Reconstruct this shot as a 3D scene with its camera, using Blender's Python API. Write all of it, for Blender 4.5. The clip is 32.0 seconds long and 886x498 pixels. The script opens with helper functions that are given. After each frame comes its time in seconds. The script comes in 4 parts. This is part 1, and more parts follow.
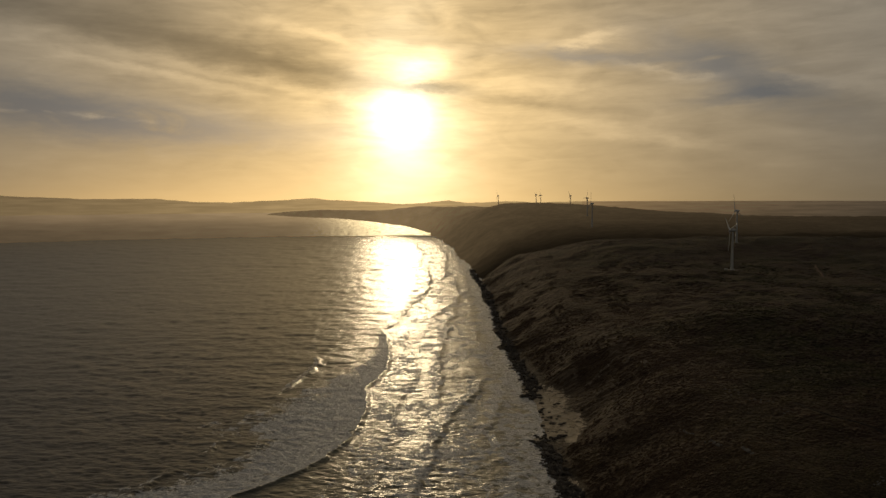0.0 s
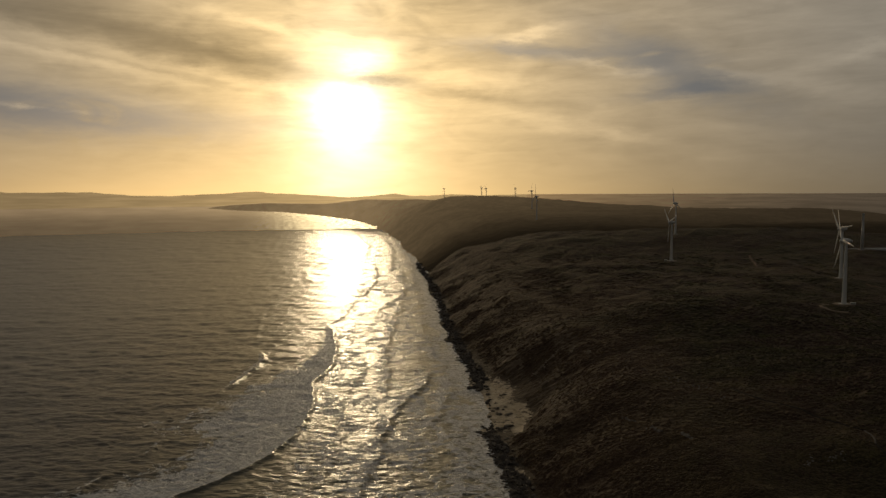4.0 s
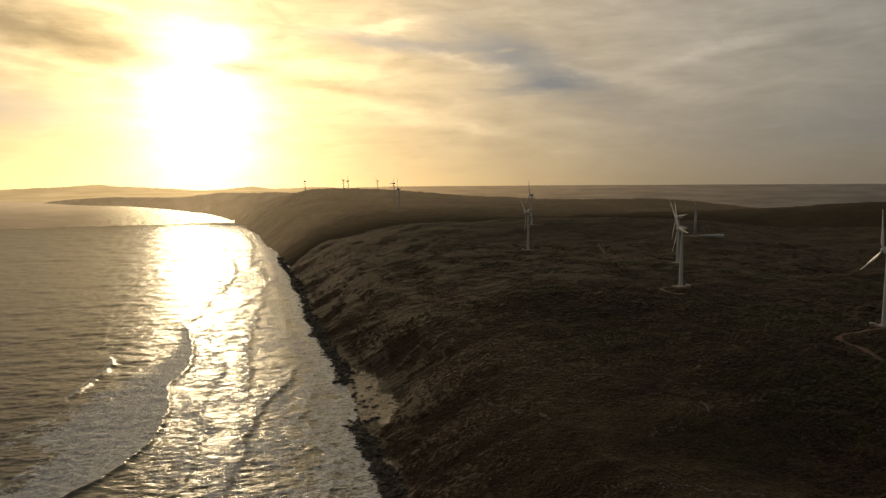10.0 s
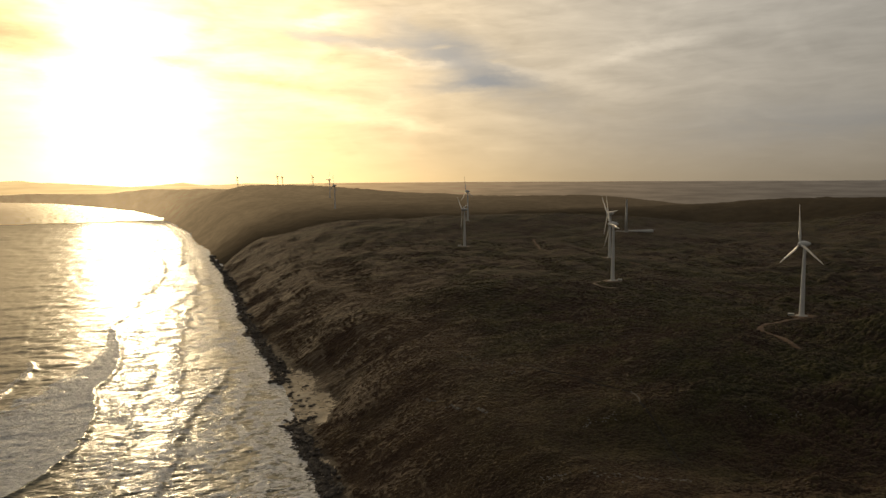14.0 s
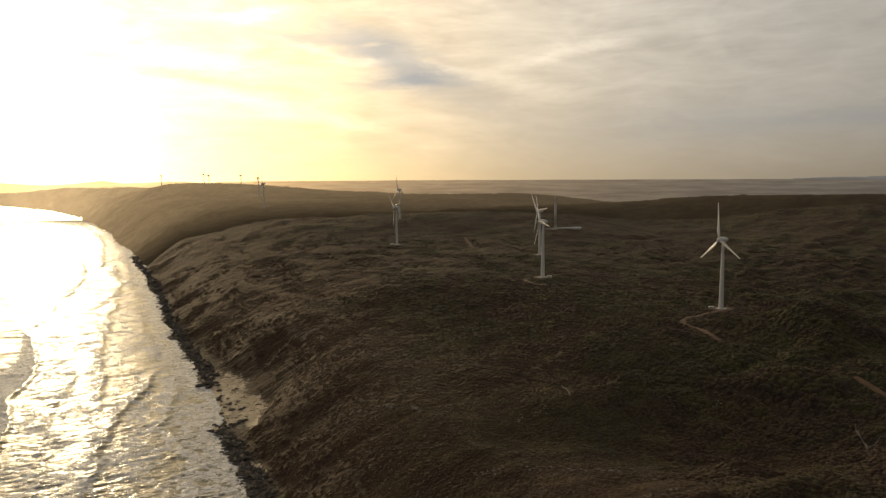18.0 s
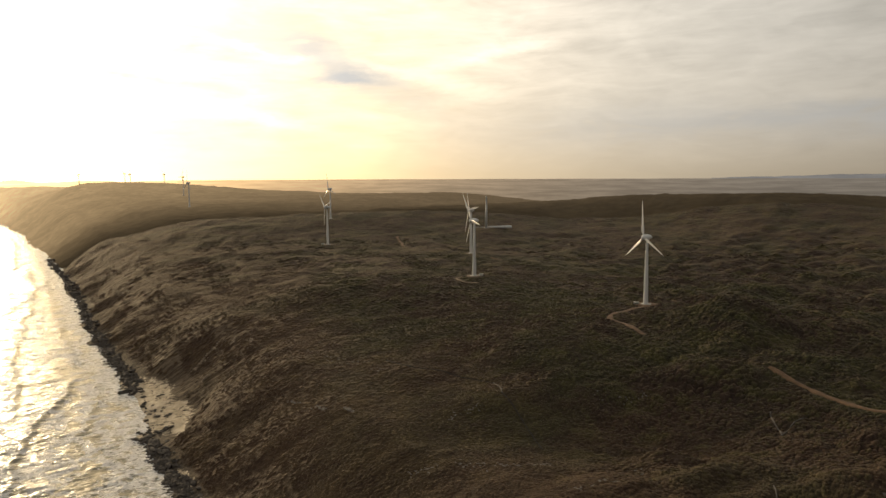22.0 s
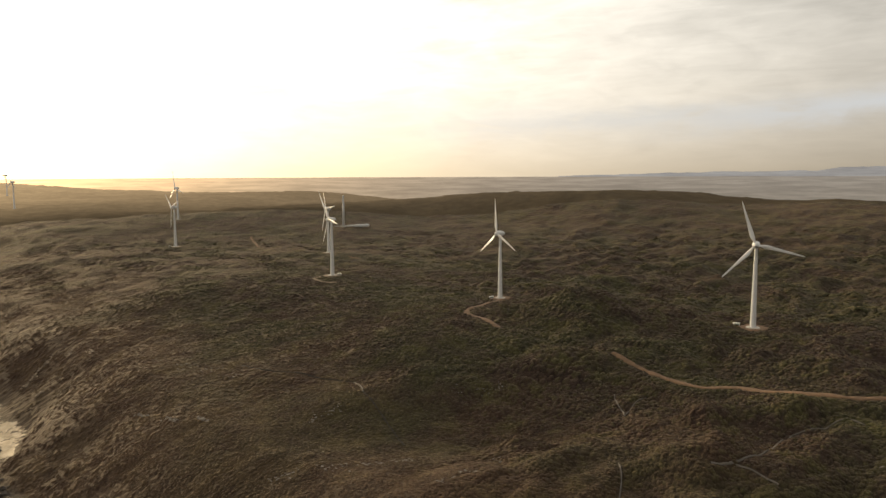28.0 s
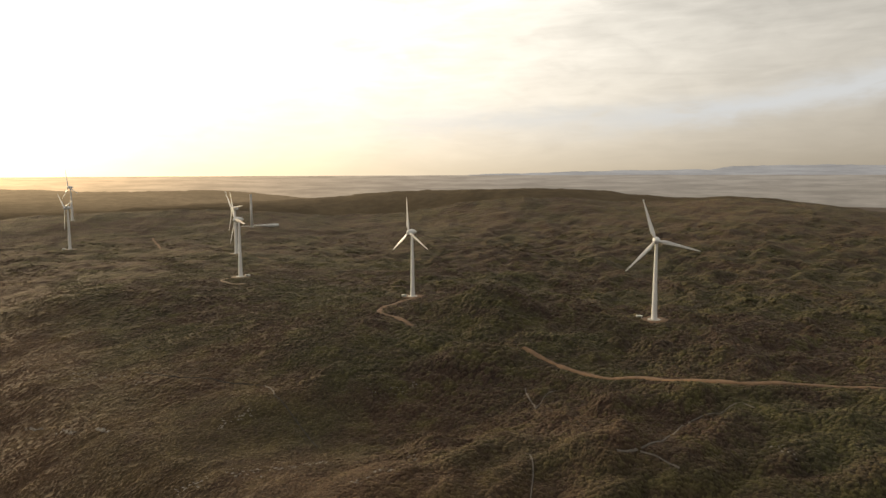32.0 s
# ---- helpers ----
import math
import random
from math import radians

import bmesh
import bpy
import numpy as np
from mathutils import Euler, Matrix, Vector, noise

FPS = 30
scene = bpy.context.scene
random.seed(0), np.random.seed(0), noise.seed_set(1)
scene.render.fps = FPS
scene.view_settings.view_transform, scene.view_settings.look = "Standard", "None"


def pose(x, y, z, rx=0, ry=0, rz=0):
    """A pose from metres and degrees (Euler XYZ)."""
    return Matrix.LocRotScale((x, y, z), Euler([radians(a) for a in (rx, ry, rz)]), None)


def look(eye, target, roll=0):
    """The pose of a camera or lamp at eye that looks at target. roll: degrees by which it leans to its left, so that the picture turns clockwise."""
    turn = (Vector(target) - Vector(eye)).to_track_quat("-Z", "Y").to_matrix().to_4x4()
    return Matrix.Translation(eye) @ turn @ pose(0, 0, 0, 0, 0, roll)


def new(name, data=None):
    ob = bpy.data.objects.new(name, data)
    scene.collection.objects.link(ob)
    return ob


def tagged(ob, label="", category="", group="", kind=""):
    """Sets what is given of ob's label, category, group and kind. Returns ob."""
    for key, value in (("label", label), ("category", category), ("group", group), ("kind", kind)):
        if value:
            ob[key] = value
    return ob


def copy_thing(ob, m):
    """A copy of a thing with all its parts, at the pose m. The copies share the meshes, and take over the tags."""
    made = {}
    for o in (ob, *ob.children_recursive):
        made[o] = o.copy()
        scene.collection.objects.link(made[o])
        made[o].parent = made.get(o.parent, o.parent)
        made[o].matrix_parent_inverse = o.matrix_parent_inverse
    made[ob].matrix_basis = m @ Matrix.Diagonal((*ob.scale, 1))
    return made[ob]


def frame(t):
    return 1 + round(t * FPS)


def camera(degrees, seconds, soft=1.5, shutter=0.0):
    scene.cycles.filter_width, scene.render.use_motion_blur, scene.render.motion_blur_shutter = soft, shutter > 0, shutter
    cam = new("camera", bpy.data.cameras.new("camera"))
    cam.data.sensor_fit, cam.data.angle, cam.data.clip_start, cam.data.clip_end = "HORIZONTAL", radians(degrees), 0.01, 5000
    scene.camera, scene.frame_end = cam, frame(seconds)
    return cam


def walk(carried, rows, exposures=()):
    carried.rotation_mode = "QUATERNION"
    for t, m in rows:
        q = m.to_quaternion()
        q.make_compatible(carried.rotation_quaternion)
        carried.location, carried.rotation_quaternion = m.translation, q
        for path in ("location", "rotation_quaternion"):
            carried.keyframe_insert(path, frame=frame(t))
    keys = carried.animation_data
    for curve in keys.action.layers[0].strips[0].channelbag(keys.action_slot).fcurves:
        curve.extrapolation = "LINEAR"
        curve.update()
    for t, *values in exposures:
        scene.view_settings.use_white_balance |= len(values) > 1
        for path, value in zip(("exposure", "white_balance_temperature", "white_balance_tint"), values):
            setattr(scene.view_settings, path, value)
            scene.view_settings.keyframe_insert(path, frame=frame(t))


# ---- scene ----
EYE = 195.0
cam = camera(63.79, 32.0, 1.5)
# seconds, heading to the left of +y, pitch, lean; the drone hovers on one spot and turns
TURN = [
    (0, 2.036, -4.114, -0.201),
    (0.5, 1.501, -4.182, -0.249),
    (1, 0.951, -4.261, -0.284),
    (1.5, 0.495, -4.326, -0.304),
    (2, 0.252, -4.416, -0.300),
    (2.5, -0.067, -4.493, -0.284),
    (3, -0.776, -4.565, -0.268),
    (3.5, -1.510, -4.624, -0.267),
    (5.5, -4.930, -4.866, -0.310),
    (6, -5.861, -4.926, -0.324),
    (6.5, -6.860, -4.990, -0.343),
    (7, -7.855, -5.044, -0.368),
    (7.5, -8.799, -5.092, -0.390),
    (8, -9.593, -5.154, -0.387),
    (8.5, -10.413, -5.199, -0.380),
    (9, -11.363, -5.247, -0.391),
    (9.5, -12.371, -5.301, -0.401),
    (10, -13.295, -5.357, -0.409),
    (10.5, -13.953, -5.392, -0.392),
    (11, -14.428, -5.449, -0.371),
    (11.5, -14.966, -5.483, -0.361),
    (12, -15.590, -5.524, -0.359),
    (12.5, -16.295, -5.578, -0.352),
    (13, -17.007, -5.606, -0.350),
    (13.5, -17.702, -5.648, -0.343),
    (14, -18.394, -5.667, -0.333),
    (14.5, -19.074, -5.682, -0.324),
    (16.5, -21.861, -5.756, -0.295),
    (17, -22.559, -5.795, -0.287),
    (17.5, -23.237, -5.813, -0.286),
    (18, -23.867, -5.831, -0.278),
    (18.5, -24.456, -5.846, -0.276),
    (19, -25.015, -5.847, -0.256),
    (19.5, -25.601, -5.861, -0.236),
    (20, -26.053, -5.865, -0.224),
    (20.5, -26.640, -5.883, -0.237),
    (21, -27.388, -5.889, -0.238),
    (21.5, -28.417, -5.912, -0.231),
    (22, -29.369, -5.917, -0.211),
    (22.5, -30.279, -5.912, -0.189),
    (23, -31.099, -5.923, -0.190),
    (23.5, -32.042, -5.943, -0.199),
    (24, -32.981, -5.959, -0.197),
    (24.5, -33.927, -5.968, -0.180),
    (25, -34.867, -5.976, -0.169),
    (25.5, -35.820, -6.003, -0.152),
    (27.5, -39.806, -6.074, -0.182),
    (28, -40.819, -6.086, -0.204),
    (28.5, -41.817, -6.089, -0.213),
    (29, -42.801, -6.101, -0.209),
    (29.5, -43.792, -6.127, -0.208),
    (30, -44.790, -6.148, -0.199),
    (30.5, -45.646, -6.172, -0.193),
    (31, -46.420, -6.172, -0.198),
    (31.5, -47.155, -6.187, -0.190),
    (32, -47.927, -6.216, -0.182),
]


def aim(heading, pitch, lean):
    a, p = radians(heading), radians(pitch)
    way = Vector((-math.sin(a) * math.cos(p), math.cos(a) * math.cos(p), math.sin(p)))
    return look((0, 0, EYE), Vector((0, 0, EYE)) + 10 * way, lean)


EXPOSURES = [(0, -3.1), (3, -3.0), (6, -2.7), (9, -2.35), (13, -1.85), (17, -1.4), (20, -1.1), (23, -0.62), (25.5, -0.33), (28, -0.12), (32, -0.02)]
walk(cam, [(t, aim(h, p, l)) for t, h, p, l in TURN], EXPOSURES)

# ---- world and sun ----
SUN_AZ, SUN_EL = -5.2, 6.3


def az_dir(az, el=0.0):
    a, e = radians(az), radians(el)
    return Vector((math.sin(a) * math.cos(e), math.cos(a) * math.cos(e), math.sin(e)))


class Nodes:
    """Short hand for building a node tree."""

    def __init__(self, tree):
        self.tree = tree
        tree.nodes.clear()

    def add(self, kind, inputs=None, **props):
        n = self.tree.nodes.new(kind)
        for k, v in props.items():
            setattr(n, k, v)
        for k, v in (inputs or {}).items():
            self.put(n.inputs[k], v)
        return n

    def put(self, socket, v):
        if isinstance(v, bpy.types.NodeSocket):
            self.tree.links.new(v, socket)
        elif isinstance(v, bpy.types.Node):
            self.tree.links.new(v.outputs[0], socket)
        else:
            socket.default_value = v

    def math(self, op, a, b=0.0, c=0.0, clamp=False):
        n = self.add("ShaderNodeMath", operation=op, use_clamp=clamp)
        for s, v in zip(n.inputs, (a, b, c)):
            self.put(s, v)
        return n.outputs[0]

    def mix(self, f, a, b, blend="MIX"):
        n = self.add("ShaderNodeMix", data_type="RGBA", blend_type=blend)
        self.put(n.inputs["Factor"], f)
        self.put(n.inputs["A"], (*a, 1) if isinstance(a, tuple) and len(a) == 3 else a)
        self.put(n.inputs["B"], (*b, 1) if isinstance(b, tuple) and len(b) == 3 else b)
        return n.outputs["Result"]

    def noise(self, vec, scale, detail=4.0, rough=0.55, dist=0.0):
        return self.add("ShaderNodeTexNoise", {"Vector": vec, "Scale": scale, "Detail": detail, "Roughness": rough, "Distortion": dist}).outputs[0]

    def ramp(self, f, lo, hi):
        return self.add("ShaderNodeMapRange", {"Value": f, "From Min": lo, "From Max": hi}, interpolation_type="SMOOTHSTEP").outputs[0]


world = bpy.data.worlds.new("evening_sky")
scene.world = world
world.use_nodes = True
W = Nodes(world.node_tree)
direction = W.add("ShaderNodeTexCoord").outputs["Generated"]
xyz = W.add("ShaderNodeSeparateXYZ", {0: direction}).outputs
azimuth = W.math("MULTIPLY", W.math("ARCTAN2", xyz[0], xyz[1]), 57.2958)
elevation = W.math("MULTIPLY", W.math("ARCSINE", xyz[2]), 57.2958)
sun_dot = W.add("ShaderNodeVectorMath", {0: direction, 1: az_dir(SUN_AZ, SUN_EL)}, operation="DOT_PRODUCT").outputs["Value"]
theta = W.math("MULTIPLY", W.math("ARCCOSINE", W.math("MINIMUM", sun_dot, 0.999999)), 57.2958)

# warped coordinates, so that cloud edges fray
flat = W.add("ShaderNodeCombineXYZ", {0: azimuth, 1: W.math("MULTIPLY", elevation, 3.2), 2: 0.0}).outputs[0]
warp_a = W.math("SUBTRACT", W.noise(flat, 0.16, 5.0, 0.6), 0.5)
warp_b = W.math("SUBTRACT", W.noise(W.add("ShaderNodeVectorMath", {0: flat, 1: (31.0, 17.0, 5.0)}).outputs[0], 0.30, 6.0, 0.65), 0.5)
az_w = W.math("MULTIPLY_ADD", warp_a, 3.6, azimuth)
el_w = W.math("MULTIPLY_ADD", warp_b, 1.7, elevation)


def streak(az, el, long, wide, tilt):
    """A soft elongated patch of the sky, 0 to 1; degrees."""
    c, s = math.cos(radians(tilt)), math.sin(radians(tilt))
    da, de = W.math("SUBTRACT", az_w, az), W.math("SUBTRACT", el_w, el)
    u = W.math("ADD", W.math("MULTIPLY", da, c / long), W.math("MULTIPLY", de, s / long))
    v = W.math("ADD", W.math("MULTIPLY", da, -s / wide), W.math("MULTIPLY", de, c / wide))
    r = W.math("ADD", W.math("MULTIPLY", u, u), W.math("MULTIPLY", v, v))
    return W.math("EXPONENT", W.math("MULTIPLY", r, -1.0))


def gather(rows):
    out = 0.0
    for *shape, amount in rows:
        out = W.math("MULTIPLY_ADD", streak(*shape), amount, out)
    return out


# heavier, greyer parts of the cloud deck
DARK = [(-22, 11.4, 16, 1.7, -10, 0.58), (-14, 10.2, 7, 0.9, -11, 0.3), (-30, 15.2, 9, 1.0, -9, 0.4), (-20, 9.0, 11, 0.35, -10, 0.4), (-3.5, 8.7, 3.2, 0.45, -3, 0.8), (4, 7.5, 4.0, 0.45, -6, 0.35),
        (42, 13.6, 5, 0.8, -4, 0.35), (28, 15.5, 14, 1.2, 0, 0.4), (75, 13, 14, 2.5, 4, 0.25), (-40, 15, 9, 2.5, -8, 0.5)]
# gaps where the blue-grey upper air shows
GAPS = [(-31, 6.4, 11, 1.8, -5, 1.0), (20.8, 8.9, 7.5, 1.6, -25, 0.8), (10, 10.7, 6.5, 0.7, -6, 0.65), (20, 7.4, 4.0, 0.5, 4, 0.5),
        (43, 4.0, 9, 1.8, 3, 0.35), (72, 4.8, 12, 0.9, 7, 0.8), (57, 4.2, 11, 0.8, 3, 0.5), (-20, 5.0, 12, 1.2, 0, 0.35), (82, 6.8, 6, 0.9, 8, 0.6)]
# thin bright cirrus
WISPS = [(-22, 9.3, 13, 0.8, -9, 0.6), (-30, 6.0, 4.5, 0.14, -3, 1.5), (9, 12.0, 3.5, 0.35, 8, 0.5), (19, 9.0, 1.3, 0.3, 6, 0.5),
         (24, 8.4, 7, 0.5, -12, 0.35), (6, 8.6, 6, 0.7, -5, 0.25), (-4.0, 10.3, 1.8, 0.9, 0, 1.3), (34, 9.5, 5, 0.5, 10, 0.35), (14, 9.7, 4, 0.3, -14, 0.4), (-12, 12.5, 5, 0.4, -14, 0.35), (13, 4.8, 9, 0.6, -12, 0.3)]
fibres = W.noise(W.add("ShaderNodeCombineXYZ", {0: W.math("MULTIPLY_ADD", elevation, 1.2, azimuth), 1: W.math("MULTIPLY", elevation, 4.6), 2: 3.0}).outputs[0], 0.13, 6.0, 0.52, 0.7)
mottle = W.noise(W.add("ShaderNodeCombineXYZ", {0: azimuth, 1: W.math("MULTIPLY", elevation, 2.4), 2: 9.0}).outputs[0], 0.22, 6.0, 0.5, 0.8)
dark = W.math("ADD", gather(DARK), 0.0, clamp=True)
gap = W.math("MULTIPLY", gather(GAPS), W.ramp(mottle, 0.15, 0.5), clamp=True)
wisp = gather(WISPS)

# brightness of the lit deck falls off from the sun
near = W.math("EXPONENT", W.math("MULTIPLY", theta, -1 / 22.0))
low = W.math("EXPONENT", W.math("MULTIPLY", W.math("MAXIMUM", elevation, 0.0), -1 / 5.0))
glow = W.math("MULTIPLY", W.math("EXPONENT", W.math("MULTIPLY", theta, -1 / 13.0)), 11.0)
core = W.math("MULTIPLY", W.math("EXPONENT", W.math("MULTIPLY", W.math("POWER", W.math("MULTIPLY", theta, 1 / 2.1), 2.0), -1.0)), 14.0)
wide = W.math("EXPONENT", W.math("MULTIPLY", W.math("POWER", W.math("MULTIPLY", theta, 1 / 66.0), 4.0), -1.0))
level = W.math("ADD", glow, W.math("ADD", wide, 0.62))
texture = W.math("ADD", W.math("MULTIPLY_ADD", fibres, 0.62, 0.6), W.math("MULTIPLY", W.math("SUBTRACT", mottle, 0.5), 0.8))
hairs = W.noise(W.add("ShaderNodeCombineXYZ", {0: W.math("MULTIPLY_ADD", elevation, 2.2, azimuth), 1: W.math("MULTIPLY_ADD", azimuth, -0.5, W.math("MULTIPLY", elevation, 8.0)), 2: 21.0}).outputs[0], 0.2, 8.0, 0.62, 0.9)
texture = W.math("MULTIPLY_ADD", W.math("SUBTRACT", hairs, 0.5), 0.55, texture)
calmer = W.math("MULTIPLY", W.math("MULTIPLY_ADD", near, 0.75, 0.42), W.math("SUBTRACT", 1.0, W.math("MULTIPLY", low, 0.8)))
texture = W.math("MULTIPLY_ADD", W.math("SUBTRACT", texture, 0.92), calmer, 0.92)
level = W.math("MULTIPLY", level, texture)
level = W.math("MULTIPLY", level, W.math("MULTIPLY_ADD", dark, -0.72, 1.0))
level = W.math("MULTIPLY", level, W.math("MULTIPLY_ADD", wisp, 0.9, 1.0))
warm = W.math("EXPONENT", W.math("MULTIPLY", W.math("POWER", W.math("MULTIPLY", theta, 1 / 34.0), 2.0), -1.0))
tint = W.mix(warm, (1.0, 0.952, 0.855), (1.0, 0.69, 0.31))
tint = W.mix(W.math("MULTIPLY", low, W.math("MULTIPLY_ADD", near, 0.7, 0.38)), tint, (1.0, 0.70, 0.32))
level = W.math("MULTIPLY", level, W.math("SUBTRACT", 1.0, W.math("MULTIPLY", low, W.math("MULTIPLY_ADD", near, -0.4, 0.38))))
deck = W.mix(1.0, tint, W.add("ShaderNodeCombineColor", {0: level, 1: level, 2: level}).outputs[0], "MULTIPLY")
sky = W.add("ShaderNodeTexSky", sky_type="NISHITA", sun_disc=False, sun_elevation=radians(SUN_EL), sun_rotation=radians(SUN_AZ), altitude=195.0, dust_density=3.0).outputs[0]
upper = W.mix(1.0, sky, (0.085, 0.085, 0.085), "MULTIPLY")
grey = W.math("MULTIPLY_ADD", glow, 0.33, 0.86)
upper = W.mix(0.8, upper, W.mix(1.0, (0.95, 0.96, 0.97), W.add("ShaderNodeCombineColor", {0: grey, 1: grey, 2: grey}).outputs[0], "MULTIPLY"))
cover = W.mix(gap, deck, upper)
# the bright column below and above the veiled sun, broken by cloud
pillar_r = W.math("ADD", W.math("POWER", W.math("MULTIPLY", W.math("ABSOLUTE", W.math("SUBTRACT", az_w, SUN_AZ)), 1 / 4.2), 2.0), W.math("POWER", W.math("MULTIPLY", W.math("ABSOLUTE", W.math("SUBTRACT", el_w, 5.5)), 1 / 7.5), 2.0))
broken = W.math("MULTIPLY", W.math("MULTIPLY_ADD", fibres, 1.4, 0.3), W.math("MULTIPLY_ADD", dark, -0.5, 1.0))
core = W.math("MULTIPLY", W.math("MULTIPLY_ADD", W.math("EXPONENT", W.math("MULTIPLY", pillar_r, -1.0)), 5.0, core), broken)
# golden band along the horizon on the sunward side
band = W.math("MULTIPLY", W.math("EXPONENT", W.math("MULTIPLY", W.math("POWER", W.math("MULTIPLY", W.math("ABSOLUTE", W.math("ADD", azimuth, 13.0)), 1 / 24.0), 2.0), -1.0)), W.math("EXPONENT", W.math("MULTIPLY", W.math("MAXIMUM", elevation, 0.0), -1 / 3.0)))
band = W.mix(1.0, (1.0, 0.60, 0.20), W.add("ShaderNodeCombineColor", {0: W.math("MULTIPLY", band, 4.3), 1: W.math("MULTIPLY", band, 4.3), 2: W.math("MULTIPLY", band, 4.3)}).outputs[0], "MULTIPLY")
disc = W.mix(1.0, (1.0, 0.93, 0.70), W.add("ShaderNodeCombineColor", {0: core, 1: core, 2: core}).outputs[0], "MULTIPLY")
total = W.mix(1.0, W.mix(1.0, cover, band, "ADD"), disc, "ADD")
W.add("ShaderNodeOutputWorld", {0: W.add("ShaderNodeBackground", {0: total, 1: 1.0}).outputs[0]})

sun = new("sun", bpy.data.lights.new("sun", "SUN"))
sun.data.energy, sun.data.angle, sun.data.color = 2.5, radians(6.0), (1.0, 0.78, 0.48)
sun.matrix_world = look((0, 0, 0), -az_dir(SUN_AZ, SUN_EL))

# ---- land form ----
# -- terrain --
COAST_Y = [-4000, -600, 0, 300, 440, 520, 560, 620, 690, 840, 1017, 1280, 1530, 1810, 2049, 2900, 4000, 4874, 5815, 6810, 7478, 8563, 8900, 9400]
COAST_X = [420, 130, 78, 66, 60, 55, 53, 66, 59, 51, 42, 37, 26, 8, -4, -66, -218, -421, -781, -1241, -1844, -2456, -1500, 4000]


def lattice(i, j, seed):
    h = (i * 374761393 + j * 668265263 + seed * 974711) & 0x7FFFFFFF
    h = ((h ^ (h >> 13)) * 1274126177) & 0x7FFFFFFF
    return ((h ^ (h >> 16)) & 0xFFFF) / 65535.0


def vnoise(x, y, seed=0):
    """Smooth noise, 0 to 1, with cells one unit wide."""
    x, y = np.asarray(x, float), np.asarray(y, float)
    i, j = np.floor(x).astype(np.int64), np.floor(y).astype(np.int64)
    u, v = x - i, y - j
    u, v = u * u * (3 - 2 * u), v * v * (3 - 2 * v)
    a, b = lattice(i, j, seed), lattice(i + 1, j, seed)
    c, d = lattice(i, j + 1, seed), lattice(i + 1, j + 1, seed)
    return (a + (b - a) * u) * (1 - v) + (c + (d - c) * u) * v


def fbm(x, y, seed=0, octaves=4):
    out, amp, total_amp = 0.0, 1.0, 0.0
    for k in range(octaves):
        out = out + amp * vnoise(x * 2**k, y * 2**k, seed + 7 * k)
        total_amp += amp
        amp *= 0.5
    return out / total_amp


def smooth(t, lo, hi):
    t = np.clip((np.asarray(t, float) - lo) / (hi - lo), 0, 1)
    return t * t * (3 - 2 * t)


def inland(x, y):
    """Metres from the shoreline, positive on land."""
    cx = np.interp(y, COAST_Y, COAST_X)
    return (x - cx) * np.interp(y, [2000, 4000, 6000, 8000], [1.0, 0.98, 0.9, 0.75]) + (9 + 22 * (1 - smooth(np.abs(x - cx), 25, 70))) * (fbm(x / 40, y / 40, 3) - 0.5) * smooth(np.hypot(x, y), 300, 500)


def polar(az, d):
    return d * math.sin(radians(az)), d * math.cos(radians(az))


# azimuth, distance, height of base, facing azimuth, turn of the rotor
TURBINES = {
    "e": (64.69, 595, 74.4, 250, 18), "d": (45.44, 708, 70.0, 280, 5), "c": (31.9, 832, 77.0, 284, 25), "b": (31.64, 1073, 77.2, 276, 40),
    "a": (20.14, 1256, 75.2, 270, 50), "a2": (20.4, 1580, 101.0, 262, 12), "f": (9.8, 2044, 111.7, 300, 0), "g": (9.42, 2700, 127.0, 300, 30),
    "h": (8.12, 3480, 137.5, 290, 70), "i": (5.78, 3560, 140.0, 290, 20), "j": (5.42, 3600, 143.0, 285, 55), "k": (2.41, 3640, 139.0, 290, 90),
}
BARE_TOWER = (32.86, 1455, 87.0)
# centre az, distance, added height, half size along and across, turn
HILLS = [
    (52, 605, 31, 46, 40, 20), (38, 292, 13, 75, 24, -24), (46, 400, -15, 90, 50, -30), (70, 470, 10, 60, 32, 30),
    (62, 318, 12, 50, 30, 10), (57, 500, 7, 45, 22, -35), (33, 430, 5, 40, 20, -40), (82, 420, 8, 80, 45, 0), (28, 520, 6, 70, 60, 0), (40, 560, 8, 75, 40, 35),
    (62, 800, -10, 160, 120, 0), (22, 800, 10, 160, 110, 0), (46.5, 1950, 46.6, 170, 260, 0), (57, 1900, 69.7, 340, 250, 20),
    (72, 1750, 58, 420, 260, 30), (88, 1700, 6.8, 500, 300, 40), (50, 1450, 0.5, 300, 220, 0), (20, 1620, 30, 260, 200, 0),
    (28, 2700, 15.2, 800, 300, 30), (15, 3000, 7.6, 600, 330, 20), (9.5, 3300, 10.1, 300, 300, 0), (4.5, 3250, 46.6, 420, 260, 0),
    (-1.5, 4300, 29.7, 330, 600, 20), (9.8, 2100, 24.8, 350, 250, 0), (35, 1900, 33.5, 350, 250, 0), (-5.5, 5600, 38.2, 420, 700, 25),
]


# middle lines of the graded service tracks
ROAD_A = [(509, 495), (456, 471), (419, 452), (406, 440), (405, 431), (406, 421), (398, 401), (395, 389)]
ROAD_B = [(395, 282), (393, 264), (389, 245), (386, 226), (384, 209), (396, 193), (388, 154), (394, 132), (425, 94), (436, 73), (452, 30), (470, -40)]


